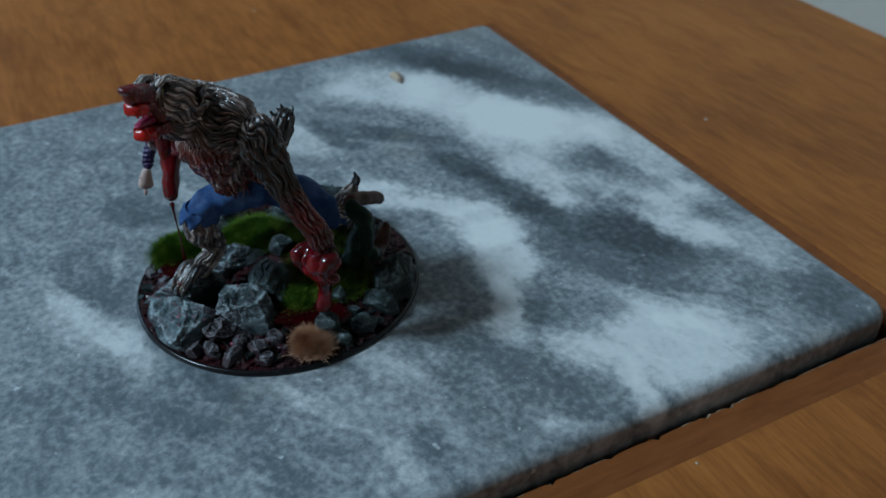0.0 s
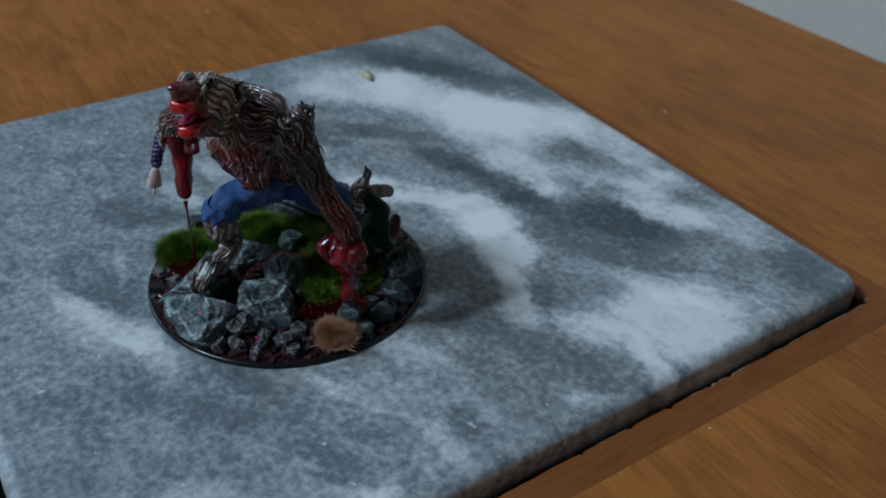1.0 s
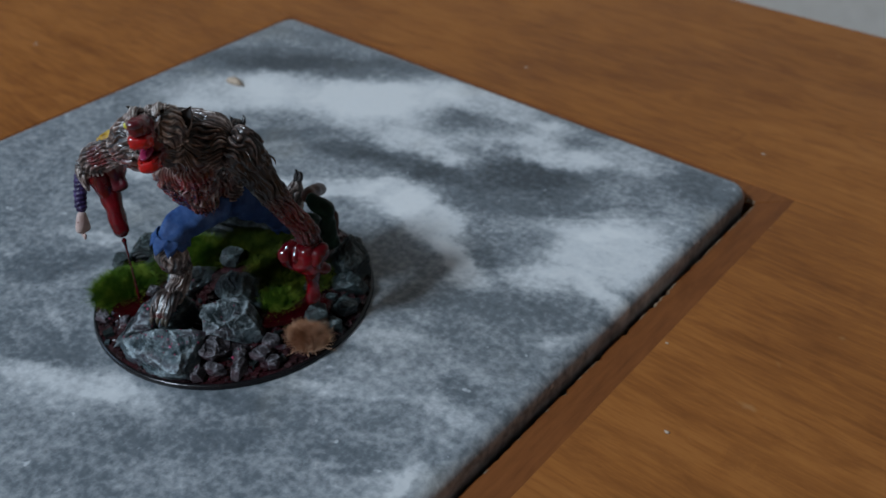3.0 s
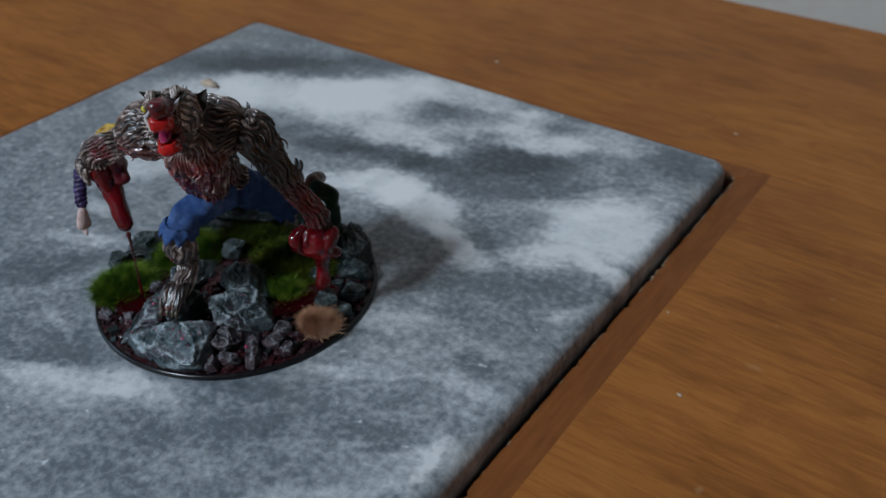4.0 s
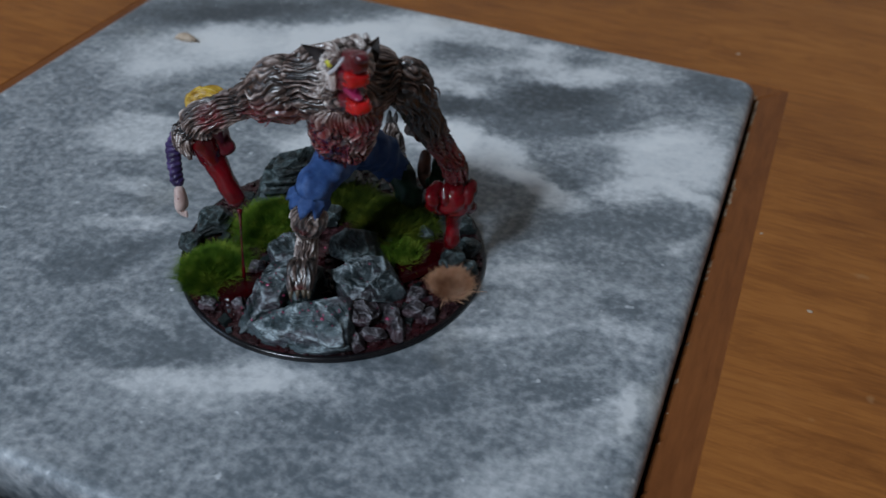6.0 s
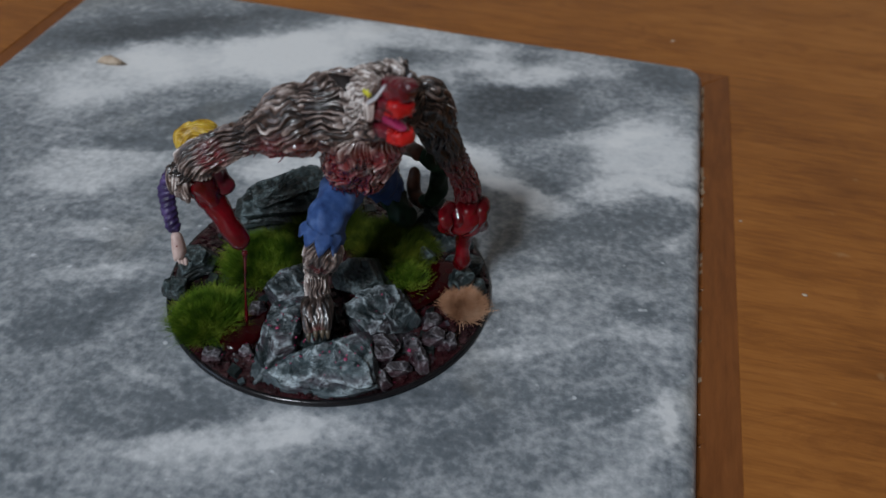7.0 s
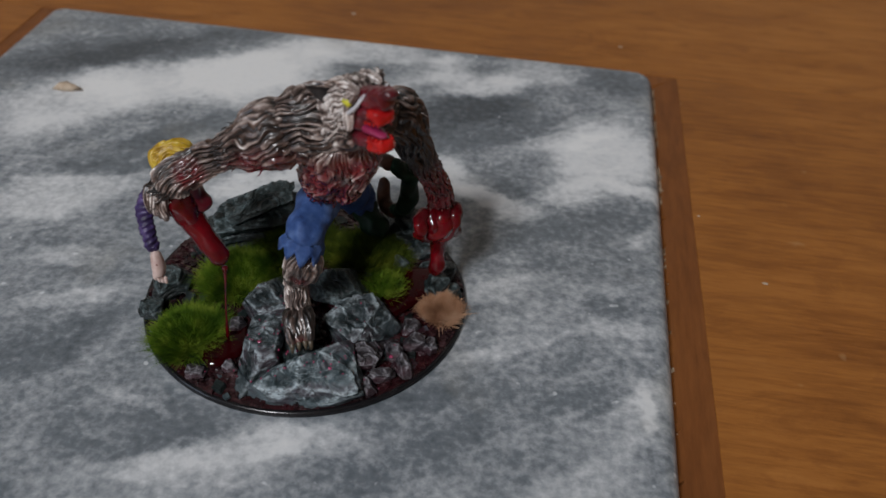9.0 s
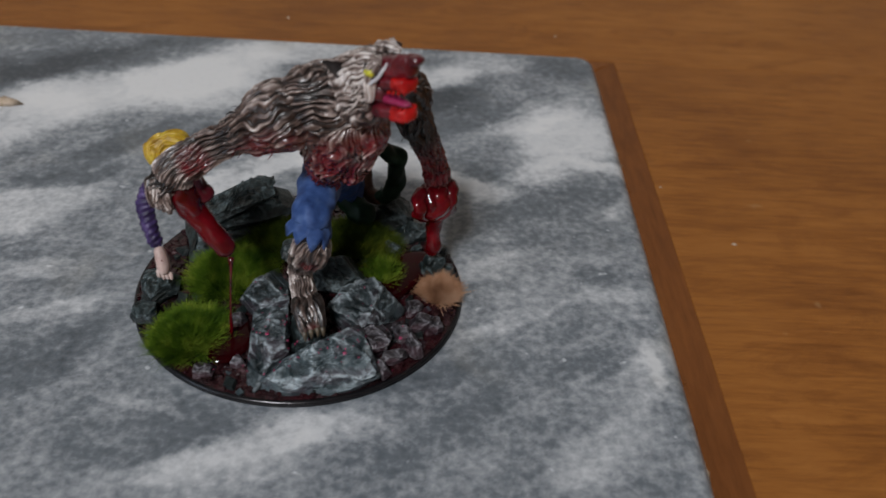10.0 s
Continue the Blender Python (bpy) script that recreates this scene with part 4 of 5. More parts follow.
DARK_ROCKS = [
    (-0.92, -0.06, 0.29, 0.22, 0.18, 0.26, 30, 24, -12),
    (-1.28, 0.18, 0.36, 0.10, 0.09, 0.14, 70, 10, 10),
    (-2.30, -0.10, 0.16, 0.13, 0.18, 0.16, 10, 0, -10),
    (-2.33, -0.40, 0.13, 0.09, 0.11, 0.10, 30, 0, -8),
    (-0.52, 0.98, 0.24, 0.24, 0.18, 0.26, -35, -10, 14),
    (-0.32, 0.76, 0.16, 0.15, 0.12, 0.16, 20, 0, 12),
    (-0.12, 0.52, 0.14, 0.11, 0.09, 0.12, 70, 0, 12),
    (-0.05, 0.30, 0.13, 0.08, 0.06, 0.10, 30, 0, 10),
    (-0.18, 0.20, 0.19, 0.11, 0.10, 0.30, 50, 10, 8),
    (-0.50, 0.43, 0.20, 0.08, 0.07, 0.12, 30, 10, 0),
    (-0.30, 0.50, 0.15, 0.06, 0.05, 0.09, 60, 10, 0),
    (-1.07, -0.60, 0.25, 0.13, 0.20, 0.32, 10, 8, 0),
]
for k, (x, y, z, a, b, h, turn, tx, ty) in enumerate(ROCKS):
    slate_rock((x, y, z), (a, b, h), turn, (tx, ty), mat=UMBER_SLATE, seed=k + 3, label="grey slate rock with pale brushed edges")
for k, (x, y, z, a, b, h, turn, tx, ty) in enumerate(DARK_ROCKS):
    slate_rock((x, y, z), (a, b, h), turn, (tx, ty), seed=k + 40, strata=9 if a > 0.2 else 5, mat=DARK_SLATE, label="dark greenish slate rock")


def gravel(count, small, large, mat, seed, label, arc=(0.0, 6.2832), inner=0.05):
    """Grit strewn over the earth, too fine to count."""
    rng = np.random.default_rng(seed)
    verts, faces = [], []
    for _ in range(count):
        a, d = rng.uniform(*arc), R0 * 0.965 * math.sqrt(rng.uniform(inner, 1))
        x, y, r = BASE[0] + d * math.cos(a), BASE[1] + d * math.sin(a), rng.uniform(small, large)
        c, z, start = rng.uniform(0.55, 1.25, 8), ground_z(x, y), len(verts)
        t = rng.uniform(0, 3)
        for i in range(8):
            sx, sy, sz = (i & 1) * 2 - 1, (i >> 1 & 1) * 2 - 1, (i >> 2) * 2 - 1
            px, py = sx * r * c[i], sy * r * c[7 - i]
            verts.append((x + px * math.cos(t) - py * math.sin(t), y + px * math.sin(t) + py * math.cos(t), z + sz * r * 0.75 * c[(i + 3) % 8] + r * 0.2))
        faces += [[start + i for i in q] for q in ((0, 2, 3, 1), (4, 5, 7, 6), (0, 1, 5, 4), (2, 6, 7, 3), (0, 4, 6, 2), (1, 3, 7, 5))]
    ob = make("gravel", verts, faces, mat, scenic_base, label, at=(BASE[0], BASE[1], 0), smooth=False)
    ob["kind"] = "stuff"


gravel(2200, 0.009, 0.030, EARTH, 5, "dark reddish-brown grit")
gravel(36, 0.012, 0.028, SLATE, 6, "small grey stone chips", (-2.6, 0.4), 0.55)
gravel(150, 0.015, 0.045, DARK_SLATE, 7, "small dark stone chips")


def stones(count, small, large, mat, seed, label, middle, spread):
    """Knobbly stones heaped on the earth about a spot."""
    rng = np.random.default_rng(seed)
    verts, faces = [], []
    for _ in range(count):
        x, y = rng.normal(middle, spread)
        r = rng.uniform(small, large)
        if math.hypot(x - BASE[0], y - BASE[1]) > R0 - 0.05 - r:
            continue
        bm = bmesh.new()
        squash = np.array([rng.uniform(0.8, 1.3), rng.uniform(0.7, 1.0), rng.uniform(0.5, 0.9)])
        for q in rng.normal(0, 1, (16, 3)):
            bm.verts.new(q / np.linalg.norm(q) * squash * r * rng.uniform(0.85, 1.1))
        bmesh.ops.convex_hull(bm, input=list(bm.verts))
        bmesh.ops.delete(bm, geom=[v for v in bm.verts if not v.link_faces], context="VERTS")
        bm.verts.index_update()
        start, z = len(verts), ground_z(x, y) + 0.25 * r
        verts += [(v.co.x + x, v.co.y + y, v.co.z + z) for v in bm.verts]
        faces += [[start + v.index for v in f.verts] for f in bm.faces]
        bm.free()
    ob = make("gravel", verts, faces, mat, scenic_base, label, at=(BASE[0], BASE[1], 0), smooth=False)
    ob["kind"] = "stuff"


stones(46, 0.025, 0.062, UMBER_SLATE, 15, "knobbly grey stones", (-0.36, -0.48), (0.13, 0.17))
stones(30, 0.02, 0.045, UMBER_SLATE, 16, "knobbly grey stones", (-0.10, 0.28), (0.10, 0.16))
stones(40, 0.02, 0.05, EARTH, 17, "dark reddish-brown lumps of earth", (-1.62, -0.92), (0.20, 0.10))


def grass_tuft(x, y, r, high, count, mat, seed, label, spread=0.8):
    """A domed tuft of fine upright fibres."""
    rng = np.random.default_rng(seed)
    verts, faces = [], []
    for _ in range(count):
        a, d = rng.uniform(0, 2 * np.pi), math.sqrt(rng.uniform(0, 1))
        bx, by = x + r * 0.92 * d * math.cos(a), y + r * 0.92 * d * math.sin(a)
        z = ground_z(bx, by) - 0.02
        h = high * rng.uniform(0.7, 1.05) * (1 - 0.55 * d ** 3)
        lean = np.array([math.cos(a), math.sin(a)]) * d ** 3 * spread * 0.5 * high + rng.normal(0, 0.045, 2)
        w, t = rng.uniform(0.0022, 0.0045), rng.uniform(0, np.pi)
        s, start = np.array([math.cos(t), math.sin(t)]) * w, len(verts)
        for f, g in ((0, 1.0), (0.4, 0.9), (0.75, 0.6), (1.0, 0.15)):
            c = np.array([bx, by]) + lean * f ** 1.6
            q = np.array([-s[1], s[0]])
            zz = z + h * (f - 0.12 * f * f)
            verts += [(*(c + s * g), zz), (*(c - s * 0.5 * g + q * 0.86 * g), zz), (*(c - s * 0.5 * g - q * 0.86 * g), zz)]
        faces += [[start + k * 3 + i, start + k * 3 + (i + 1) % 3, start + k * 3 + 3 + (i + 1) % 3, start + k * 3 + 3 + i] for k in range(3) for i in range(3)]
    make("grass_tuft", verts, faces, mat, scenic_base, label, at=(x, y, ground_z(x, y)), smooth=False)


grass_tuft(-1.94, -0.62, 0.24, 0.24, 8200, GRASS, 1, "bright green static grass tuft")
grass_tuft(-1.75, 0.05, 0.31, 0.21, 8200, GRASS, 2, "bright green static grass tuft")
grass_tuft(-0.80, 0.46, 0.34, 0.21, 7000, DARK_GRASS, 3, "dark olive static grass tuft")
grass_tuft(-1.38, 0.52, 0.36, 0.22, 6000, DARK_GRASS, 4, "dark olive static grass tuft")
grass_tuft(-0.55, 0.12, 0.17, 0.15, 1400, GRASS, 6, "bright green static grass tuft")
grass_tuft(-0.10, 0.03, 0.125, 0.21, 9000, TAN_GRASS, 5, "tan dry grass tuft", 0.4)


def varnish_pool(points, seed, label):
    """A thin puddle of gloss varnish over the earth, thicker in its middle."""
    verts, faces, n = [], [], 48
    c = np.mean(np.asarray(points), axis=0)
    ring = curve_points(list(points) + [points[0]], n)[:n]
    top = max(ground_z(*p) for p in ring) + 0.016
    for k, f in enumerate((1.0, 0.93, 0.8, 0.5, 0.02)):
        for p in ring:
            q = c + (p - c) * f * (1 + 0.08 * noise.noise(Vector((p[0] * 9, p[1] * 9, seed))))
            verts.append((q[0], q[1], max(ground_z(*q), (top - 0.035 if k == 0 else top - 0.01 + 0.004 * k))))
    faces = [[k * n + i, k * n + (i + 1) % n, (k + 1) * n + (i + 1) % n, (k + 1) * n + i] for k in range(4) for i in range(n)] + [[4 * n + i for i in range(n)]]
    make("varnish_pool", verts, faces, POOL, scenic_base, label, at=(c[0], c[1], 0.1))


varnish_pool([(-1.56, -0.36), (-1.47, -0.66), (-1.58, -0.88), (-1.74, -0.88), (-1.78, -0.6), (-1.68, -0.36)], 2, "glossy dark red varnish puddle")
varnish_pool([(-0.22, 0.46), (-0.14, 0.26), (-0.28, 0.04), (-0.44, -0.2), (-0.60, -0.14), (-0.52, 0.2), (-0.4, 0.42)], 5, "glossy dark red varnish puddle")


def splashes():
    """Small red droplets of paint over the rocks and earth round the foot."""
    trees = [BVHTree.FromPolygons(v, f) for v, f in TOPS]
    rng = np.random.default_rng(9)
    c = Mould()
    for _ in range(120):
        q = rng.normal((-1.15, -0.72), (0.38, 0.24))
        if math.hypot(q[0] - BASE[0], q[1] - BASE[1]) > R0 * 0.95:
            continue
        z = ground_z(*q)
        for tree in trees:
            hit = tree.ray_cast(Vector((q[0], q[1], 2)), Vector((0, 0, -1)))
            z = max(z, hit[0].z) if hit[0] is not None else z
        r = rng.uniform(0.004, 0.010) + (0.008 if rng.random() < 0.05 else 0)
        n = 8
        k = rng.uniform(0.6, 1.3, n)
        ring = [(q[0] + r * k[i] * math.cos(2 * math.pi * i / n), q[1] + r * k[i] * math.sin(2 * math.pi * i / n)) for i in range(n)]
        c.add([(x, y, z - 0.01) for x, y in ring] + [(q[0] + (x - q[0]) * 0.7, q[1] + (y - q[1]) * 0.7, z + 0.003) for x, y in ring],
              [[i, (i + 1) % n, n + (i + 1) % n, n + i] for i in range(n)] + [[n + i for i in range(n)]], MAGENTA)
    ob = make("paint_splash", np.vstack(c.v), c.f, MAGENTA, scenic_base, "small crimson paint droplets", at=(BASE[0], BASE[1], 0))
    ob["kind"] = "stuff"


splashes()

# ---- the beast figurine: one painted casting ----
def beast():
    c = Mould()
    rng = np.random.default_rng(11)
    red = [(-0.92, -0.36, 1.3, 0.34), (-0.84, -0.50, 1.55, 0.24), (-0.6, -0.5, 1.7, 0.2), (-1.15, -0.62, 1.74, 0.16)]
    # torso, from the hips up to the neck; its lift darkens the fur as shade
    torso = fur_tube(c, [(-1.0, 0.17, 1.16, 0.13), (-1.0, 0.04, 1.33, 0.13), (-0.97, -0.09, 1.54, 0.16), (-0.88, -0.18, 1.76, 0.225), (-0.73, -0.32, 1.98, 0.24), (-0.64, -0.50, 2.17, 0.17)], 220, 430, 1, 0.044, 0.035, 1.5, red, -0.06)
    # chest, hanging forward in two lobes
    chest = fur_tube(c, [(-0.96, -0.16, 1.27, 0.08), (-0.94, -0.26, 1.44, 0.135), (-0.88, -0.36, 1.66, 0.18), (-0.74, -0.5, 1.95, 0.19)], 130, 280, 2, 0.04, 0.034, 1.4, red)
    fur_tube(c, [(-0.82, -0.22, 1.33, 0.075), (-0.77, -0.30, 1.48, 0.12), (-0.71, -0.36, 1.70, 0.15), (-0.62, -0.43, 1.95, 0.16)], 110, 230, 21, 0.04, 0.034, 1.4, red)
    # shoulders
    fur_tube(c, [(-1.22, -0.46, 1.94, 0.18), (-1.05, -0.42, 1.97, 0.23), (-0.78, -0.32, 1.99, 0.245), (-0.58, -0.20, 2.02, 0.205), (-0.46, -0.12, 2.01, 0.16)], 150, 330, 3, 0.044, 0.035, 1.5, red, -0.03)
    # the arm that is held out
    arm_r = fur_tube(c, [(-1.0, -0.42, 1.95, 0.235), (-1.22, -0.475, 1.90, 0.225), (-1.39, -0.48, 1.81, 0.155), (-1.53, -0.475, 1.735, 0.105), (-1.72, -0.48, 1.62, 0.105), (-1.88, -0.54, 1.52, 0.125), (-1.98, -0.59, 1.41, 0.115)], 210, 220, 4, 0.038, 0.033, 1.4, [(-1.2, -0.62, 1.7, 0.18), (-1.75, -0.6, 1.6, 0.09)])
    # the arm that props it up; its negative lift paints in that side's shade
    arm_l = fur_tube(c, [(-0.55, -0.17, 2.03, 0.20), (-0.44, -0.09, 1.93, 0.168), (-0.36, -0.02, 1.70, 0.118), (-0.265, 0.07, 1.44, 0.090), (-0.185, 0.19, 1.18, 0.082), (-0.165, 0.25, 1.0, 0.112)], 210, 200, 5, 0.038, 0.033, 1.4, [(-0.14, 0.1, 1.25, 0.24)], -0.14)
    # head: skull, cheeks, crest
    skull = fur_tube(c, [(-0.84, -0.40, 2.10, 0.14), (-0.75, -0.46, 2.18, 0.155), (-0.66, -0.55, 2.26, 0.16), (-0.57, -0.68, 2.37, 0.14), (-0.51, -0.77, 2.44, 0.09)], 110, 190, 6, 0.03, 0.036, 1.2, [], 0.22)
    cheek = fur_tube(c, [(-0.74, -0.46, 2.03, 0.14), (-0.66, -0.62, 2.13, 0.145), (-0.57, -0.73, 2.21, 0.10)], 80, 160, 7, 0.03, 0.036, 1.2, [(-0.5, -0.8, 2.2, 0.12)], 0.12)
    # muzzle: dark snout, red gums, tongue, lower jaw, teeth
    across = np.array([0.73, 0.68, 0.0])
    block_tube(c, [(-0.54, -0.75, 2.42, 0.07, 0.065), (-0.46, -0.835, 2.475, 0.062, 0.064), (-0.40, -0.89, 2.51, 0.060, 0.062), (-0.355, -0.935, 2.525, 0.054, 0.056)], across, 60, 48, CRIMSON, 0.014, 2.0)
    block_tube(c, [(-0.385, -0.905, 2.565, 0.046, 0.026), (-0.345, -0.945, 2.565, 0.044, 0.030), (-0.325, -0.962, 2.55, 0.036, 0.024)], across, 24, 32, CRIMSON, 0.01, 3.0)
    block_tube(c, [(-0.56, -0.73, 2.345, 0.078, 0.045), (-0.49, -0.81, 2.37, 0.076, 0.043), (-0.43, -0.87, 2.39, 0.068, 0.040)], across, 40, 48, CRIMSON, 0.014, 4.0)
    block_tube(c, [(-0.455, -0.845, 2.385, 0.072, 0.042), (-0.41, -0.895, 2.40, 0.074, 0.045), (-0.365, -0.94, 2.415, 0.066, 0.040)], across, 30, 48, BRIGHT_RED, 0.018, 4.6)
    ball(c, (-0.55, -0.74, 2.28), 0.085, CRIMSON, 0.03, 5)
    block_tube(c, [(-0.57, -0.70, 2.165, 0.08, 0.050), (-0.50, -0.79, 2.178, 0.078, 0.044), (-0.43, -0.855, 2.19, 0.070, 0.040)], across, 40, 48, CRIMSON, 0.016, 6.0)
    block_tube(c, [(-0.465, -0.82, 2.18, 0.074, 0.042), (-0.41, -0.875, 2.195, 0.077, 0.045), (-0.355, -0.925, 2.21, 0.062, 0.038)], across, 30, 48, BRIGHT_RED, 0.02, 6.6)
    block_tube(c, [(-0.54, -0.77, 2.25, 0.045, 0.030), (-0.45, -0.86, 2.265, 0.04, 0.022), (-0.375, -0.93, 2.275, 0.028, 0.014)], across, 30, 28, MAGENTA, 0.008, 7.0)
    for t in range(4):
        f = t / 3
        for s in (-1, 1):
            a = np.array([-0.46, -0.845, 2.345]) * (1 - f) + np.array([-0.385, -0.925, 2.375]) * f + across * s * (0.060 - 0.02 * f ** 2)
            plain_tube(c, [(*a, 0.013), (*(a + np.array([0.003, -0.003, -0.014])), 0.010), (*(a + np.array([0.005, -0.005, -0.028])), 0.003)], 6, 8, BRIGHT_RED)
            b = np.array([-0.44, -0.85, 2.228]) * (1 - f) + np.array([-0.375, -0.91, 2.24]) * f + across * s * (0.058 - 0.02 * f ** 2)
            plain_tube(c, [(*b, 0.012), (*(b + np.array([0.003, -0.003, 0.012])), 0.009), (*(b + np.array([0.005, -0.005, 0.024])), 0.003)], 6, 8, BRIGHT_RED)
    # sunken eyes under a pale brow, lip fur pale on one side only
    for s, q in ((-1, (-0.60, -0.81, 2.42)), (1, (-0.495, -0.68, 2.435))):
        q = np.array(q)
        ball(c, q + np.array([-0.01, 0.02, 0.0]), (0.05, 0.042), GREY_HIDE, 0.01, 2, 8, 16, way=(0.68, -0.73, 0.2))
        ball(c, q + across * s * 0.018 + np.array([-0.004, -0.026, 0.010]), (0.036, 0.024), EYE, 0.006, 1, 8, 14, 30.0, (0.68, -0.73, 0.2))
        ball(c, q + across * s * 0.030 + np.array([0.004, -0.040, 0.010]), (0.015, 0.009), GREY_HIDE, 0.0, 1, 6, 10)
        root = np.array([-0.555, -0.76, 2.375])
        # The shade on the head's far side is put into its lip tint.
        fur_tube(c, [(*(root + across * s * 0.085 + np.array([0, 0, -0.15])), 0.03), (*(root + across * s * 0.092 + np.array([0.01, -0.01, 0.0])), 0.034), (*(root + across * s * 0.078 + np.array([0.02, -0.02, 0.085])), 0.034), (*(root + across * s * 0.02 + np.array([0.02, -0.02, 0.12])), 0.026)], 40, 40, 51 + s, 0.014, 0.026, 0.8, [], 0.30 if s < 0 else -0.1)
        fur_tube(c, [(*(q + np.array([-0.10, 0.10, 0.04])), 0.03), (*(q + np.array([-0.03, 0.03, 0.075])), 0.028), (*(q + np.array([0.05, -0.045, 0.08])), 0.02)], 30, 36, 55 + s, 0.014, 0.026, 0.8, [], 0.30)
        plain_tube(c, [(*(q + across * s * 0.01 + np.array([-0.01, -0.05, -0.055])), 0.008), (*(q + np.array([0.03, -0.058, -0.015])), 0.014), (*(q + np.array([0.068, -0.045, 0.04])), 0.013), (*(q + np.array([0.095, -0.03, 0.085])), 0.005)], 24, 12, BONE, 0.01, 2.0)
    for k in range(26):
        f = k / 25
        fur_lock(c, np.array([-0.62, -0.77, 2.47]) + np.array([0.18, 0.13, 0.04]) * f, (-0.5, 0.5, 0.05), 0.10, 0.018, rng.normal(0, 0.3, 3), 0.35)
        fur_lock(c, np.array([-0.63, -0.82, 2.18]) + np.array([0.03, -0.02, 0.17]) * f, (-0.6, 0.25, -0.25), 0.15, 0.016, rng.normal(0, 0.3, 3), 0.32)
    # ragged crest along the skull
    for k in range(60):
        f = rng.uniform(0, 1)
        spot = np.array([-0.84, -0.42, 2.25]) * (1 - f) + np.array([-0.53, -0.70, 2.50]) * f + across * rng.uniform(-0.12, 0.12) * (1 - 0.3 * f)
        fur_lock(c, spot, np.array([-0.6, 0.55, 0.06]) + rng.normal(0, 0.13, 3), rng.uniform(0.05, 0.08), 0.026, np.array([-0.2, 0.2, -0.6]), rng.uniform(0.25, 0.55))
    # ears: cupped, dark inside
    ear(c, (-0.77, -0.60, 2.30), (-0.91, -0.67, 2.40), 0.058, (0.25, -0.85, 0.3))
    ear(c, (-0.53, -0.48, 2.32), (-0.50, -0.40, 2.425), 0.065, (0.5, -0.75, 0.1))
    # mane and loose locks
    scatter_locks(c, skull, rng, 300, (0.05, 0.9), 0.085, 0.012, 0.12, -1.0, 0.22, 0.0)
    scatter_locks(c, cheek, rng, 280, (0.05, 0.8), 0.15, 0.013, 0.25, -1.0, 0.18, 0.5)
    scatter_locks(c, torso, rng, 650, (0.4, 0.97), 0.17, 0.015, 0.16, -1.0, -0.02, 0.25)
    scatter_locks(c, chest, rng, 380, (0.1, 0.95), 0.16, 0.014, 0.16, -0.9, 0.05, 0.5)
    scatter_locks(c, arm_r, rng, 560, (0.05, 0.97), 0.15, 0.014, 0.12, 1.0, 0.12, 0.12)
    # These locks share the propping arm's darker tint, shade put into the colour.
    scatter_locks(c, arm_l, rng, 480, (0.05, 0.97), 0.15, 0.014, 0.12, 1.0, -0.1, 0.08)
    # a ridged tuft that stands up behind the shoulders
    fur_tube(c, [(-0.92, 0.12, 1.55, 0.11), (-0.98, 0.23, 1.67, 0.095), (-1.03, 0.31, 1.76, 0.075), (-1.05, 0.35, 1.81, 0.06)], 50, 70, 33, 0.04, 0.04, 0.5, [], -0.2)
    for k in range(22):
        spot = np.array([-1.0, 0.27, 1.67]) + rng.uniform(-1, 1, 3) * (0.05, 0.055, 0.03)
        fur_lock(c, spot, np.array([-0.12, 0.12, 1.0]) + rng.normal(0, 0.16, 3), rng.uniform(0.11, 0.17), 0.045, rng.normal(0, 0.2, 3), -0.25)
    # trousers with a torn hem
    plain_tube(c, [(-0.99, 0.05, 1.26, 0.135), (-1.0, 0.12, 1.16, 0.165), (-0.99, 0.26, 1.05, 0.17), (-0.96, 0.38, 0.96, 0.14)], 60, 90, DENIM, 0.022, 3.0, 0.006)
    plain_tube(c, [(-0.98, 0.08, 1.17, 0.18), (-1.01, -0.14, 1.17, 0.155), (-1.03, -0.34, 1.15, 0.145), (-1.03, -0.47, 1.10, 0.132), (-1.025, -0.525, 1.04, 0.118)], 70, 90, DENIM, 0.022, 5.0, 0.006, caps=(True, False))
    plain_tube(c, [(-0.98, 0.16, 1.13, 0.19), (-0.95, 0.35, 1.0, 0.17), (-0.91, 0.48, 0.87, 0.15), (-0.89, 0.54, 0.76, 0.14)], 60, 80, DENIM, 0.022, 7.0, 0.006, caps=(True, False))
    torn_cuff(c, (-1.03, -0.515, 1.085), (-0.22, -0.28, -1), 0.150, 0.12, 9, DENIM, 5)
    torn_cuff(c, (-0.89, 0.54, 0.77), (0.1, 0.3, -1), 0.146, 0.10, 10, DENIM, 6)
    # standing leg and clawed foot
    leg = fur_tube(c, [(-1.02, -0.53, 1.06, 0.10), (-1.03, -0.55, 0.91, 0.128), (-1.09, -0.48, 0.77, 0.105), (-1.13, -0.43, 0.66, 0.078), (-1.12, -0.47, 0.565, 0.074), (-1.08, -0.57, 0.50, 0.080), (-1.04, -0.67, 0.45, 0.078)], 170, 130, 8, 0.03, 0.027, 1.8, [(-1.02, -0.76, 0.37, 0.06), (-1.04, -0.62, 0.85, 0.05)], 0.02)
    scatter_locks(c, leg, rng, 90, (0.18, 0.6), 0.12, 0.014, 0.16, 1.0, 0.12, 0.0)
    for k, s in enumerate((-0.08, -0.03, 0.022, 0.07)):
        t = np.array([-1.03 + s * 0.8, -0.70 - abs(s) * 0.25 + s * 0.4, 0.45])
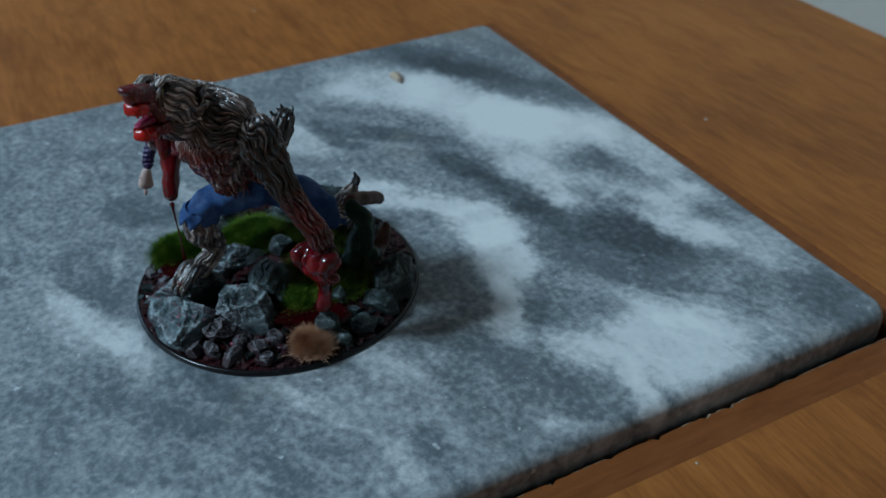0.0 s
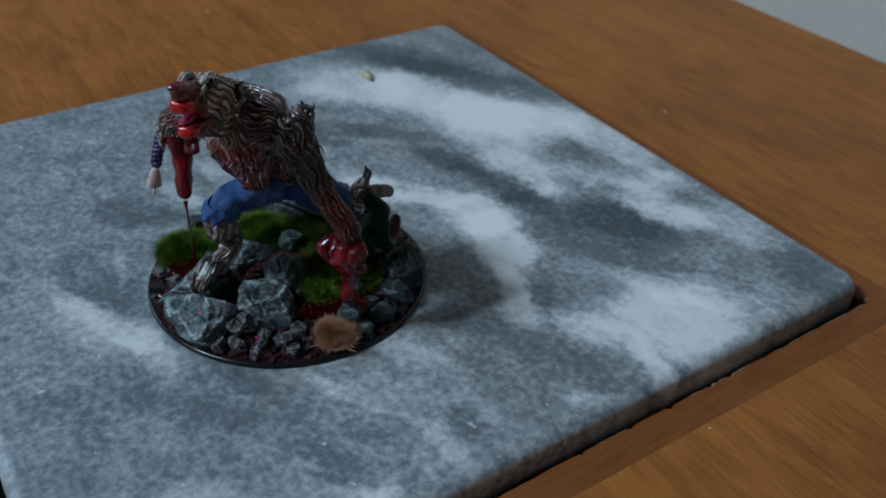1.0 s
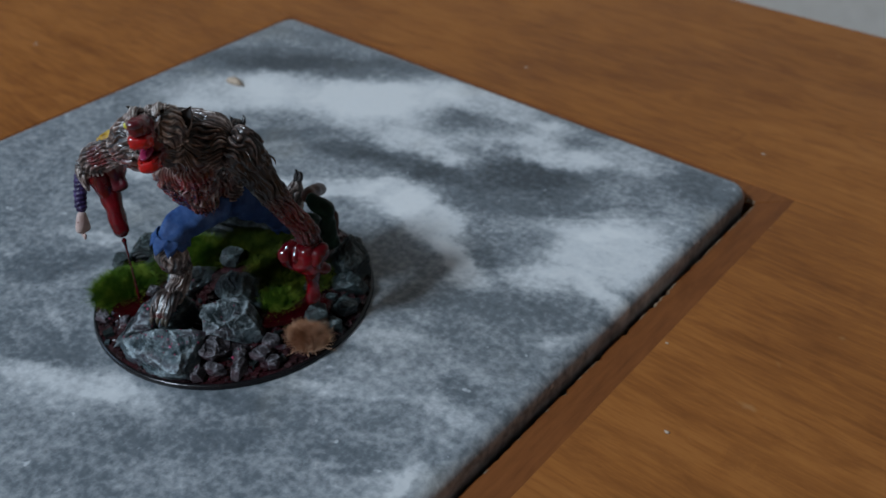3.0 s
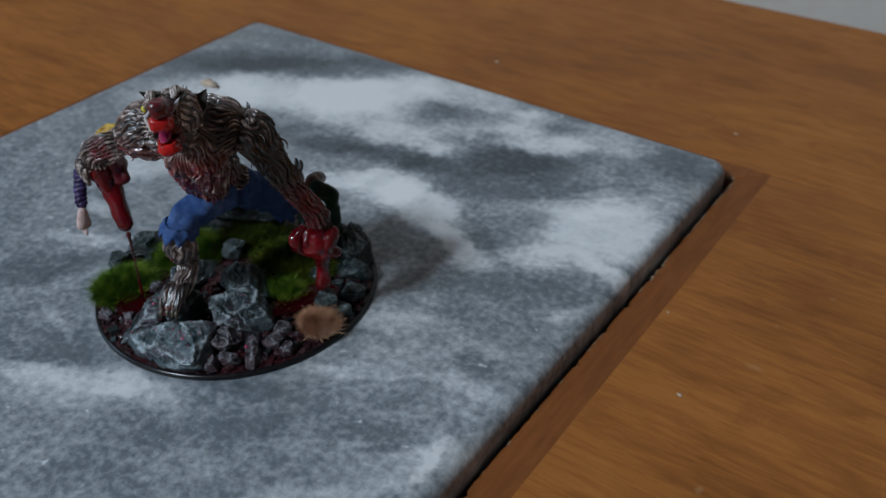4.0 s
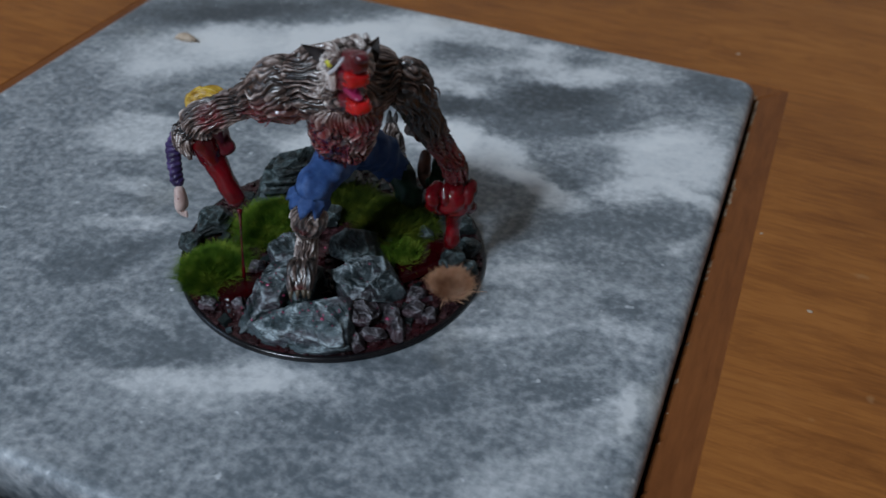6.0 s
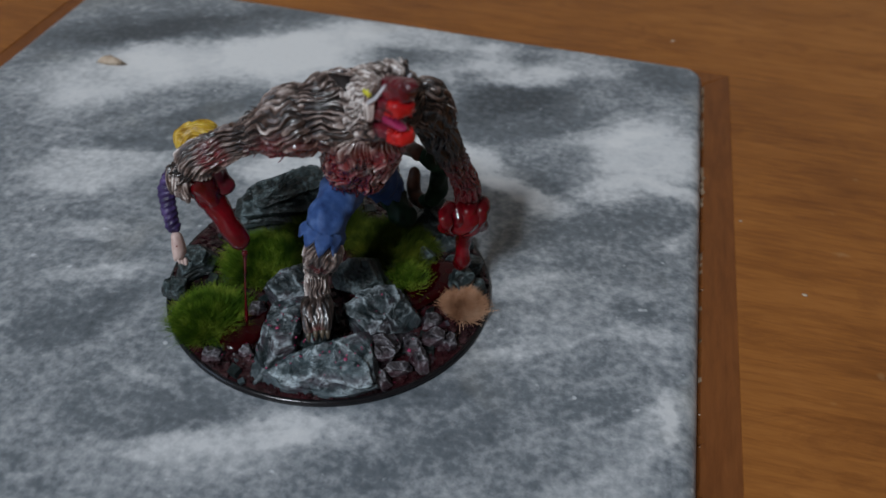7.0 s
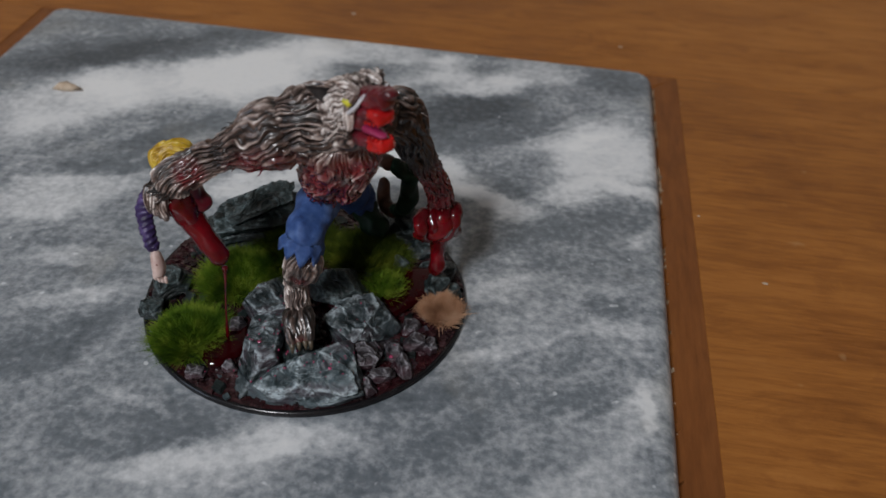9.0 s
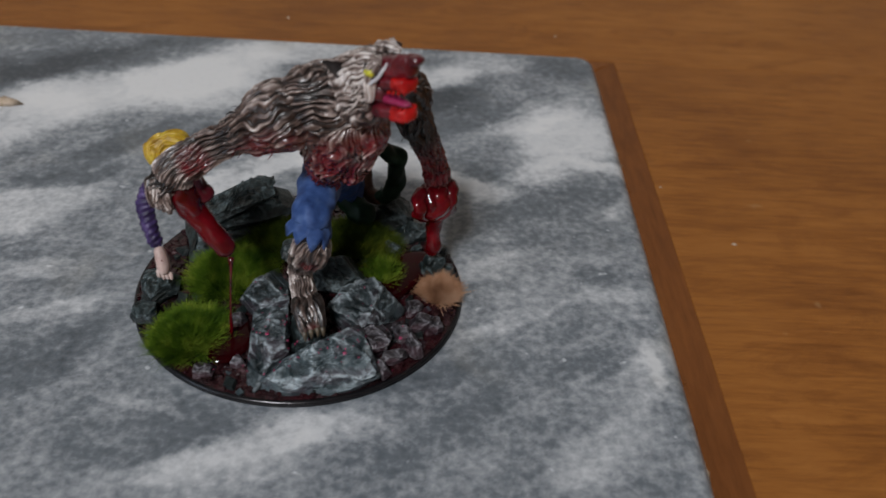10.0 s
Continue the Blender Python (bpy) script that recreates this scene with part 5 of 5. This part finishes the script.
        fur_tube(c, [(*(t + np.array([-0.05, 0.14, 0.055])), 0.035), (*(t + np.array([-0.02, 0.05, 0.065])), 0.044), (*(t + np.array([0.01, -0.03, 0.02])), 0.034), (*(t + np.array([0.03, -0.075, -0.03])), 0.034), (*(t + np.array([0.035, -0.09, -0.06])), 0.024)], 50, 30, 20 + k, 0.022, 0.026, 1.8, [(-1.02, -0.80, 0.37, 0.06)], -0.08)
        plain_tube(c, [(*(t + np.array([0.03, -0.08, -0.04])), 0.024), (*(t + np.array([0.045, -0.115, -0.06])), 0.018), (*(t + np.array([0.05, -0.125, -0.11])), 0.004)], 14, 10, CLAW)
    # kneeling leg behind
    hind = fur_tube(c, [(-0.88, 0.52, 0.82, 0.125), (-0.90, 0.63, 0.78, 0.11), (-0.94, 0.73, 0.85, 0.085), (-0.99, 0.81, 0.91, 0.06), (-1.01, 0.86, 0.95, 0.04)], 80, 90, 9, 0.028, 0.034, 1.4, [], 0.0)
    scatter_locks(c, hind, rng, 70, (0.1, 0.9), 0.09, 0.014, 0.2, 1.0, 0.0, 0.0)
    for s in (-0.03, 0.03):
        plain_tube(c, [(-1.01 + s, 0.85, 0.95, 0.026), (-1.01 + s, 0.88, 1.01, 0.02), (-1.0 + s, 0.86, 1.07, 0.005)], 12, 10, GREY_HIDE)
    # propping fist, wet with red gloss, and its drip down to the puddle
    ball(c, (-0.175, 0.21, 0.85), (0.145, 0.145), RED, 0.05, 4, 18, 40, 8.0)
    for k in range(4):
        a = np.array([-0.29 + 0.075 * k, 0.095 + 0.045 * k, 0.885])
        plain_tube(c, [(*(a + np.array([0.01, 0.10, 0.09])), 0.055), (*(a + np.array([0, -0.01, 0.045])), 0.058), (*(a + np.array([0.0, -0.03, -0.04])), 0.05), (*(a + np.array([0.02, 0.02, -0.12])), 0.045), (*(a + np.array([0.05, 0.08, -0.12])), 0.02)], 30, 20, RED, 0.03, k * 3.0, scale=14)
    for k in range(4):
        a = np.array([-0.255 + 0.05 * k, 0.28 - 0.01 * k, 1.01])
        fur_lock(c, a, (0.05, 0.0, -1), 0.16, 0.04, (0.1, 0.1, 0.2), 0.1)
    plain_tube(c, [(-0.165, 0.22, 0.80, 0.10), (-0.165, 0.22, 0.64, 0.066), (-0.17, 0.21, 0.50, 0.056), (-0.17, 0.19, 0.42, 0.08), (-0.17, 0.20, 0.37, 0.11)], 60, 28, RED, 0.014, 2.0, scale=10)
    # what it clutches: a red mass with a thread down to the puddle
    plain_tube(c, [(-1.93, -0.52, 1.42, 0.08), (-1.86, -0.54, 1.30, 0.098), (-1.78, -0.57, 1.18, 0.082), (-1.68, -0.61, 1.05, 0.074), (-1.60, -0.645, 0.96, 0.070), (-1.565, -0.66, 0.91, 0.058)], 90, 44, RED, 0.018, 8.0, scale=9)
    plain_tube(c, [(-1.95, -0.46, 1.44, 0.10), (-1.85, -0.46, 1.36, 0.11), (-1.77, -0.47, 1.29, 0.075), (-1.75, -0.49, 1.22, 0.03)], 40, 30, CRIMSON, 0.05, 3.0, scale=10)
    plain_tube(c, [(-1.98, -0.55, 1.45, 0.06), (-1.955, -0.565, 1.37, 0.085), (-1.93, -0.57, 1.28, 0.07), (-1.92, -0.575, 1.22, 0.03)], 40, 36, CRIMSON, 0.03, 5.0, scale=9)
    plain_tube(c, [(-1.93, -0.53, 1.45, 0.07), (-1.87, -0.56, 1.35, 0.098), (-1.83, -0.575, 1.24, 0.085), (-1.77, -0.585, 1.15, 0.05)], 50, 36, RED, 0.03, 6.0, scale=9)
    plain_tube(c, [(-1.565, -0.66, 0.90, 0.03), (-1.57, -0.66, 0.80, 0.011), (-1.60, -0.65, 0.5, 0.008), (-1.62, -0.65, 0.16, 0.016)], 30, 10, RED, 0.003)
    for k in range(4):
        a = np.array([-2.055 + 0.036 * k, -0.625 - 0.006 * k, 1.45 - 0.012 * k])
        fur_tube(c, [(*(a + np.array([0.0, 0.04, 0.03])), 0.034), (*(a + np.array([0.006, -0.015, -0.03])), 0.033), (*(a + np.array([0.015, -0.035, -0.11])), 0.026), (*(a + np.array([0.02, -0.03, -0.17])), 0.016)], 30, 28, 30 + k, 0.008, 0.022, 1.2, [], 0.12)
    # purple sleeve, pale glove shape, yellow tuft
    plain_tube(c, [(-2.06, -0.56, 1.42, 0.056), (-2.10, -0.63, 1.28, 0.056), (-2.06, -0.71, 1.12, 0.052), (-2.02, -0.75, 1.02, 0.050)], 150, 28, PURPLE, 0.010, 2.0, 0.0032, scale=16, bands=150)
    plain_tube(c, [(-2.02, -0.755, 1.04, 0.036, 0.038), (-2.0, -0.775, 0.97, 0.038, 0.052), (-1.985, -0.79, 0.90, 0.040, 0.068), (-1.975, -0.80, 0.85, 0.030, 0.060)], 30, 20, PALE, 0.008, 3.0)
    for k in range(4):
        a = np.array([-2.03 + 0.030 * k, -0.79 - 0.008 * k, 0.87])
        plain_tube(c, [(*a, 0.014), (*(a + np.array([0.005, -0.01, -0.045])), 0.013), (*(a + np.array([0.01, -0.005, -0.08 + 0.012 * abs(k - 1)])), 0.008)], 10, 10, PALE)
    for k in range(9):
        ball(c, np.array([-1.99, -0.82, 0.93]) + rng.uniform(-1, 1, 3) * (0.022, 0.006, 0.06), rng.uniform(0.006, 0.013), RED, 0.0, 1, 4, 8)
    fur_tube(c, [(-2.10, -0.38, 1.42, 0.08), (-2.04, -0.31, 1.49, 0.11), (-1.94, -0.27, 1.52, 0.10), (-1.86, -0.26, 1.50, 0.07)], 90, 150, 12, 0.035, 0.028, 1.2, mat=YELLOW)
    return tagged(c.done("beast_figurine", (-1.1, -0.45, 0.3)), "hand-painted furry beast figurine in torn blue trousers on a scenic base", "figurine")


beast()


def fallen_figure():
    """The legs of a second figure lying behind, in dark green with brown boots."""
    c = Mould()
    plain_tube(c, [(-0.64, 0.63, 1.01, 0.058), (-0.56, 0.67, 0.995, 0.07), (-0.50, 0.71, 0.92, 0.076), (-0.49, 0.72, 0.80, 0.074), (-0.51, 0.74, 0.62, 0.072), (-0.57, 0.82, 0.48, 0.068), (-0.66, 0.88, 0.43, 0.058)], 80, 36, GREEN, 0.03, 2.0, 0.006)
    plain_tube(c, [(-0.68, 0.62, 0.32, 0.10), (-0.86, 0.78, 0.40, 0.11), (-0.97, 0.90, 0.48, 0.10), (-1.0, 0.93, 0.56, 0.07)], 50, 34, GREEN, 0.03, 4.0, 0.006)
    plain_tube(c, [(-0.60, 0.82, 0.43, 0.062), (-0.72, 0.93, 0.41, 0.066), (-0.76, 0.99, 0.48, 0.058), (-0.76, 1.02, 0.58, 0.054), (-0.76, 1.03, 0.64, 0.04)], 44, 28, BROWN, 0.012, 3.0)
    plain_tube(c, [(-0.62, 0.63, 1.04, 0.058), (-0.69, 0.72, 1.01, 0.062), (-0.77, 0.84, 0.95, 0.060), (-0.87, 0.98, 0.85, 0.060), (-0.94, 1.07, 0.77, 0.045)], 44, 28, BROWN, 0.012, 5.0)
    return tagged(c.done("fallen_figurine", (-0.6, 0.7, 0.25)), "dark green painted figurine legs with brown boots on a scenic base", "figurine")


fallen_figure()


# ---- dust and crumbs ----
def crumb(x, y, z, r, seed, name="dust_speck", label="tiny pale dust speck on the wooden table", mat=None):
    rng = np.random.default_rng(seed)
    n = 7
    k = rng.uniform(0.6, 1.2, n)
    ring = [(x + r * k[i] * math.cos(2 * math.pi * i / n), y + r * 0.6 * k[i] * math.sin(2 * math.pi * i / n)) for i in range(n)]
    verts = [(a, b, z) for a, b in ring] + [(x + (a - x) * 0.6, y + (b - y) * 0.6, z + r * 0.35) for a, b in ring] + [(x, y, z + r * 0.42)]
    faces = [[i, (i + 1) % n, n + (i + 1) % n, n + i] for i in range(n)] + [[n + i, n + (i + 1) % n, 2 * n] for i in range(n)] + [list(range(n))[::-1]]
    tagged(make(name, verts, faces, mat or SPECK, at=(x, y, z)), label, "dust", "dust specks")


for k, (x, y, r) in enumerate(((2.72, 1.36, 0.03), (2.19, 2.30, 0.022), (-2.17, 6.05, 0.04), (1.43, 5.93, 0.03), (-8.5, 2.1, 0.04))):
    crumb(x, y, WOOD_Z, r, k + 1)
crumb(-4.65, 2.88, 0.0, 0.17, 31, "plaster_crumb", "thin tan crumb on the marble tile")
rng = np.random.default_rng(77)
for k in range(8):
    crumb(HX[1] + rng.uniform(0.02, 0.04), rng.uniform(-3.0, 4.6), WOOD_Z - 0.012, rng.uniform(0.008, 0.016), k + 60, "varnish_chip", "pale chip of varnish on the worn trim edge", SPECK)
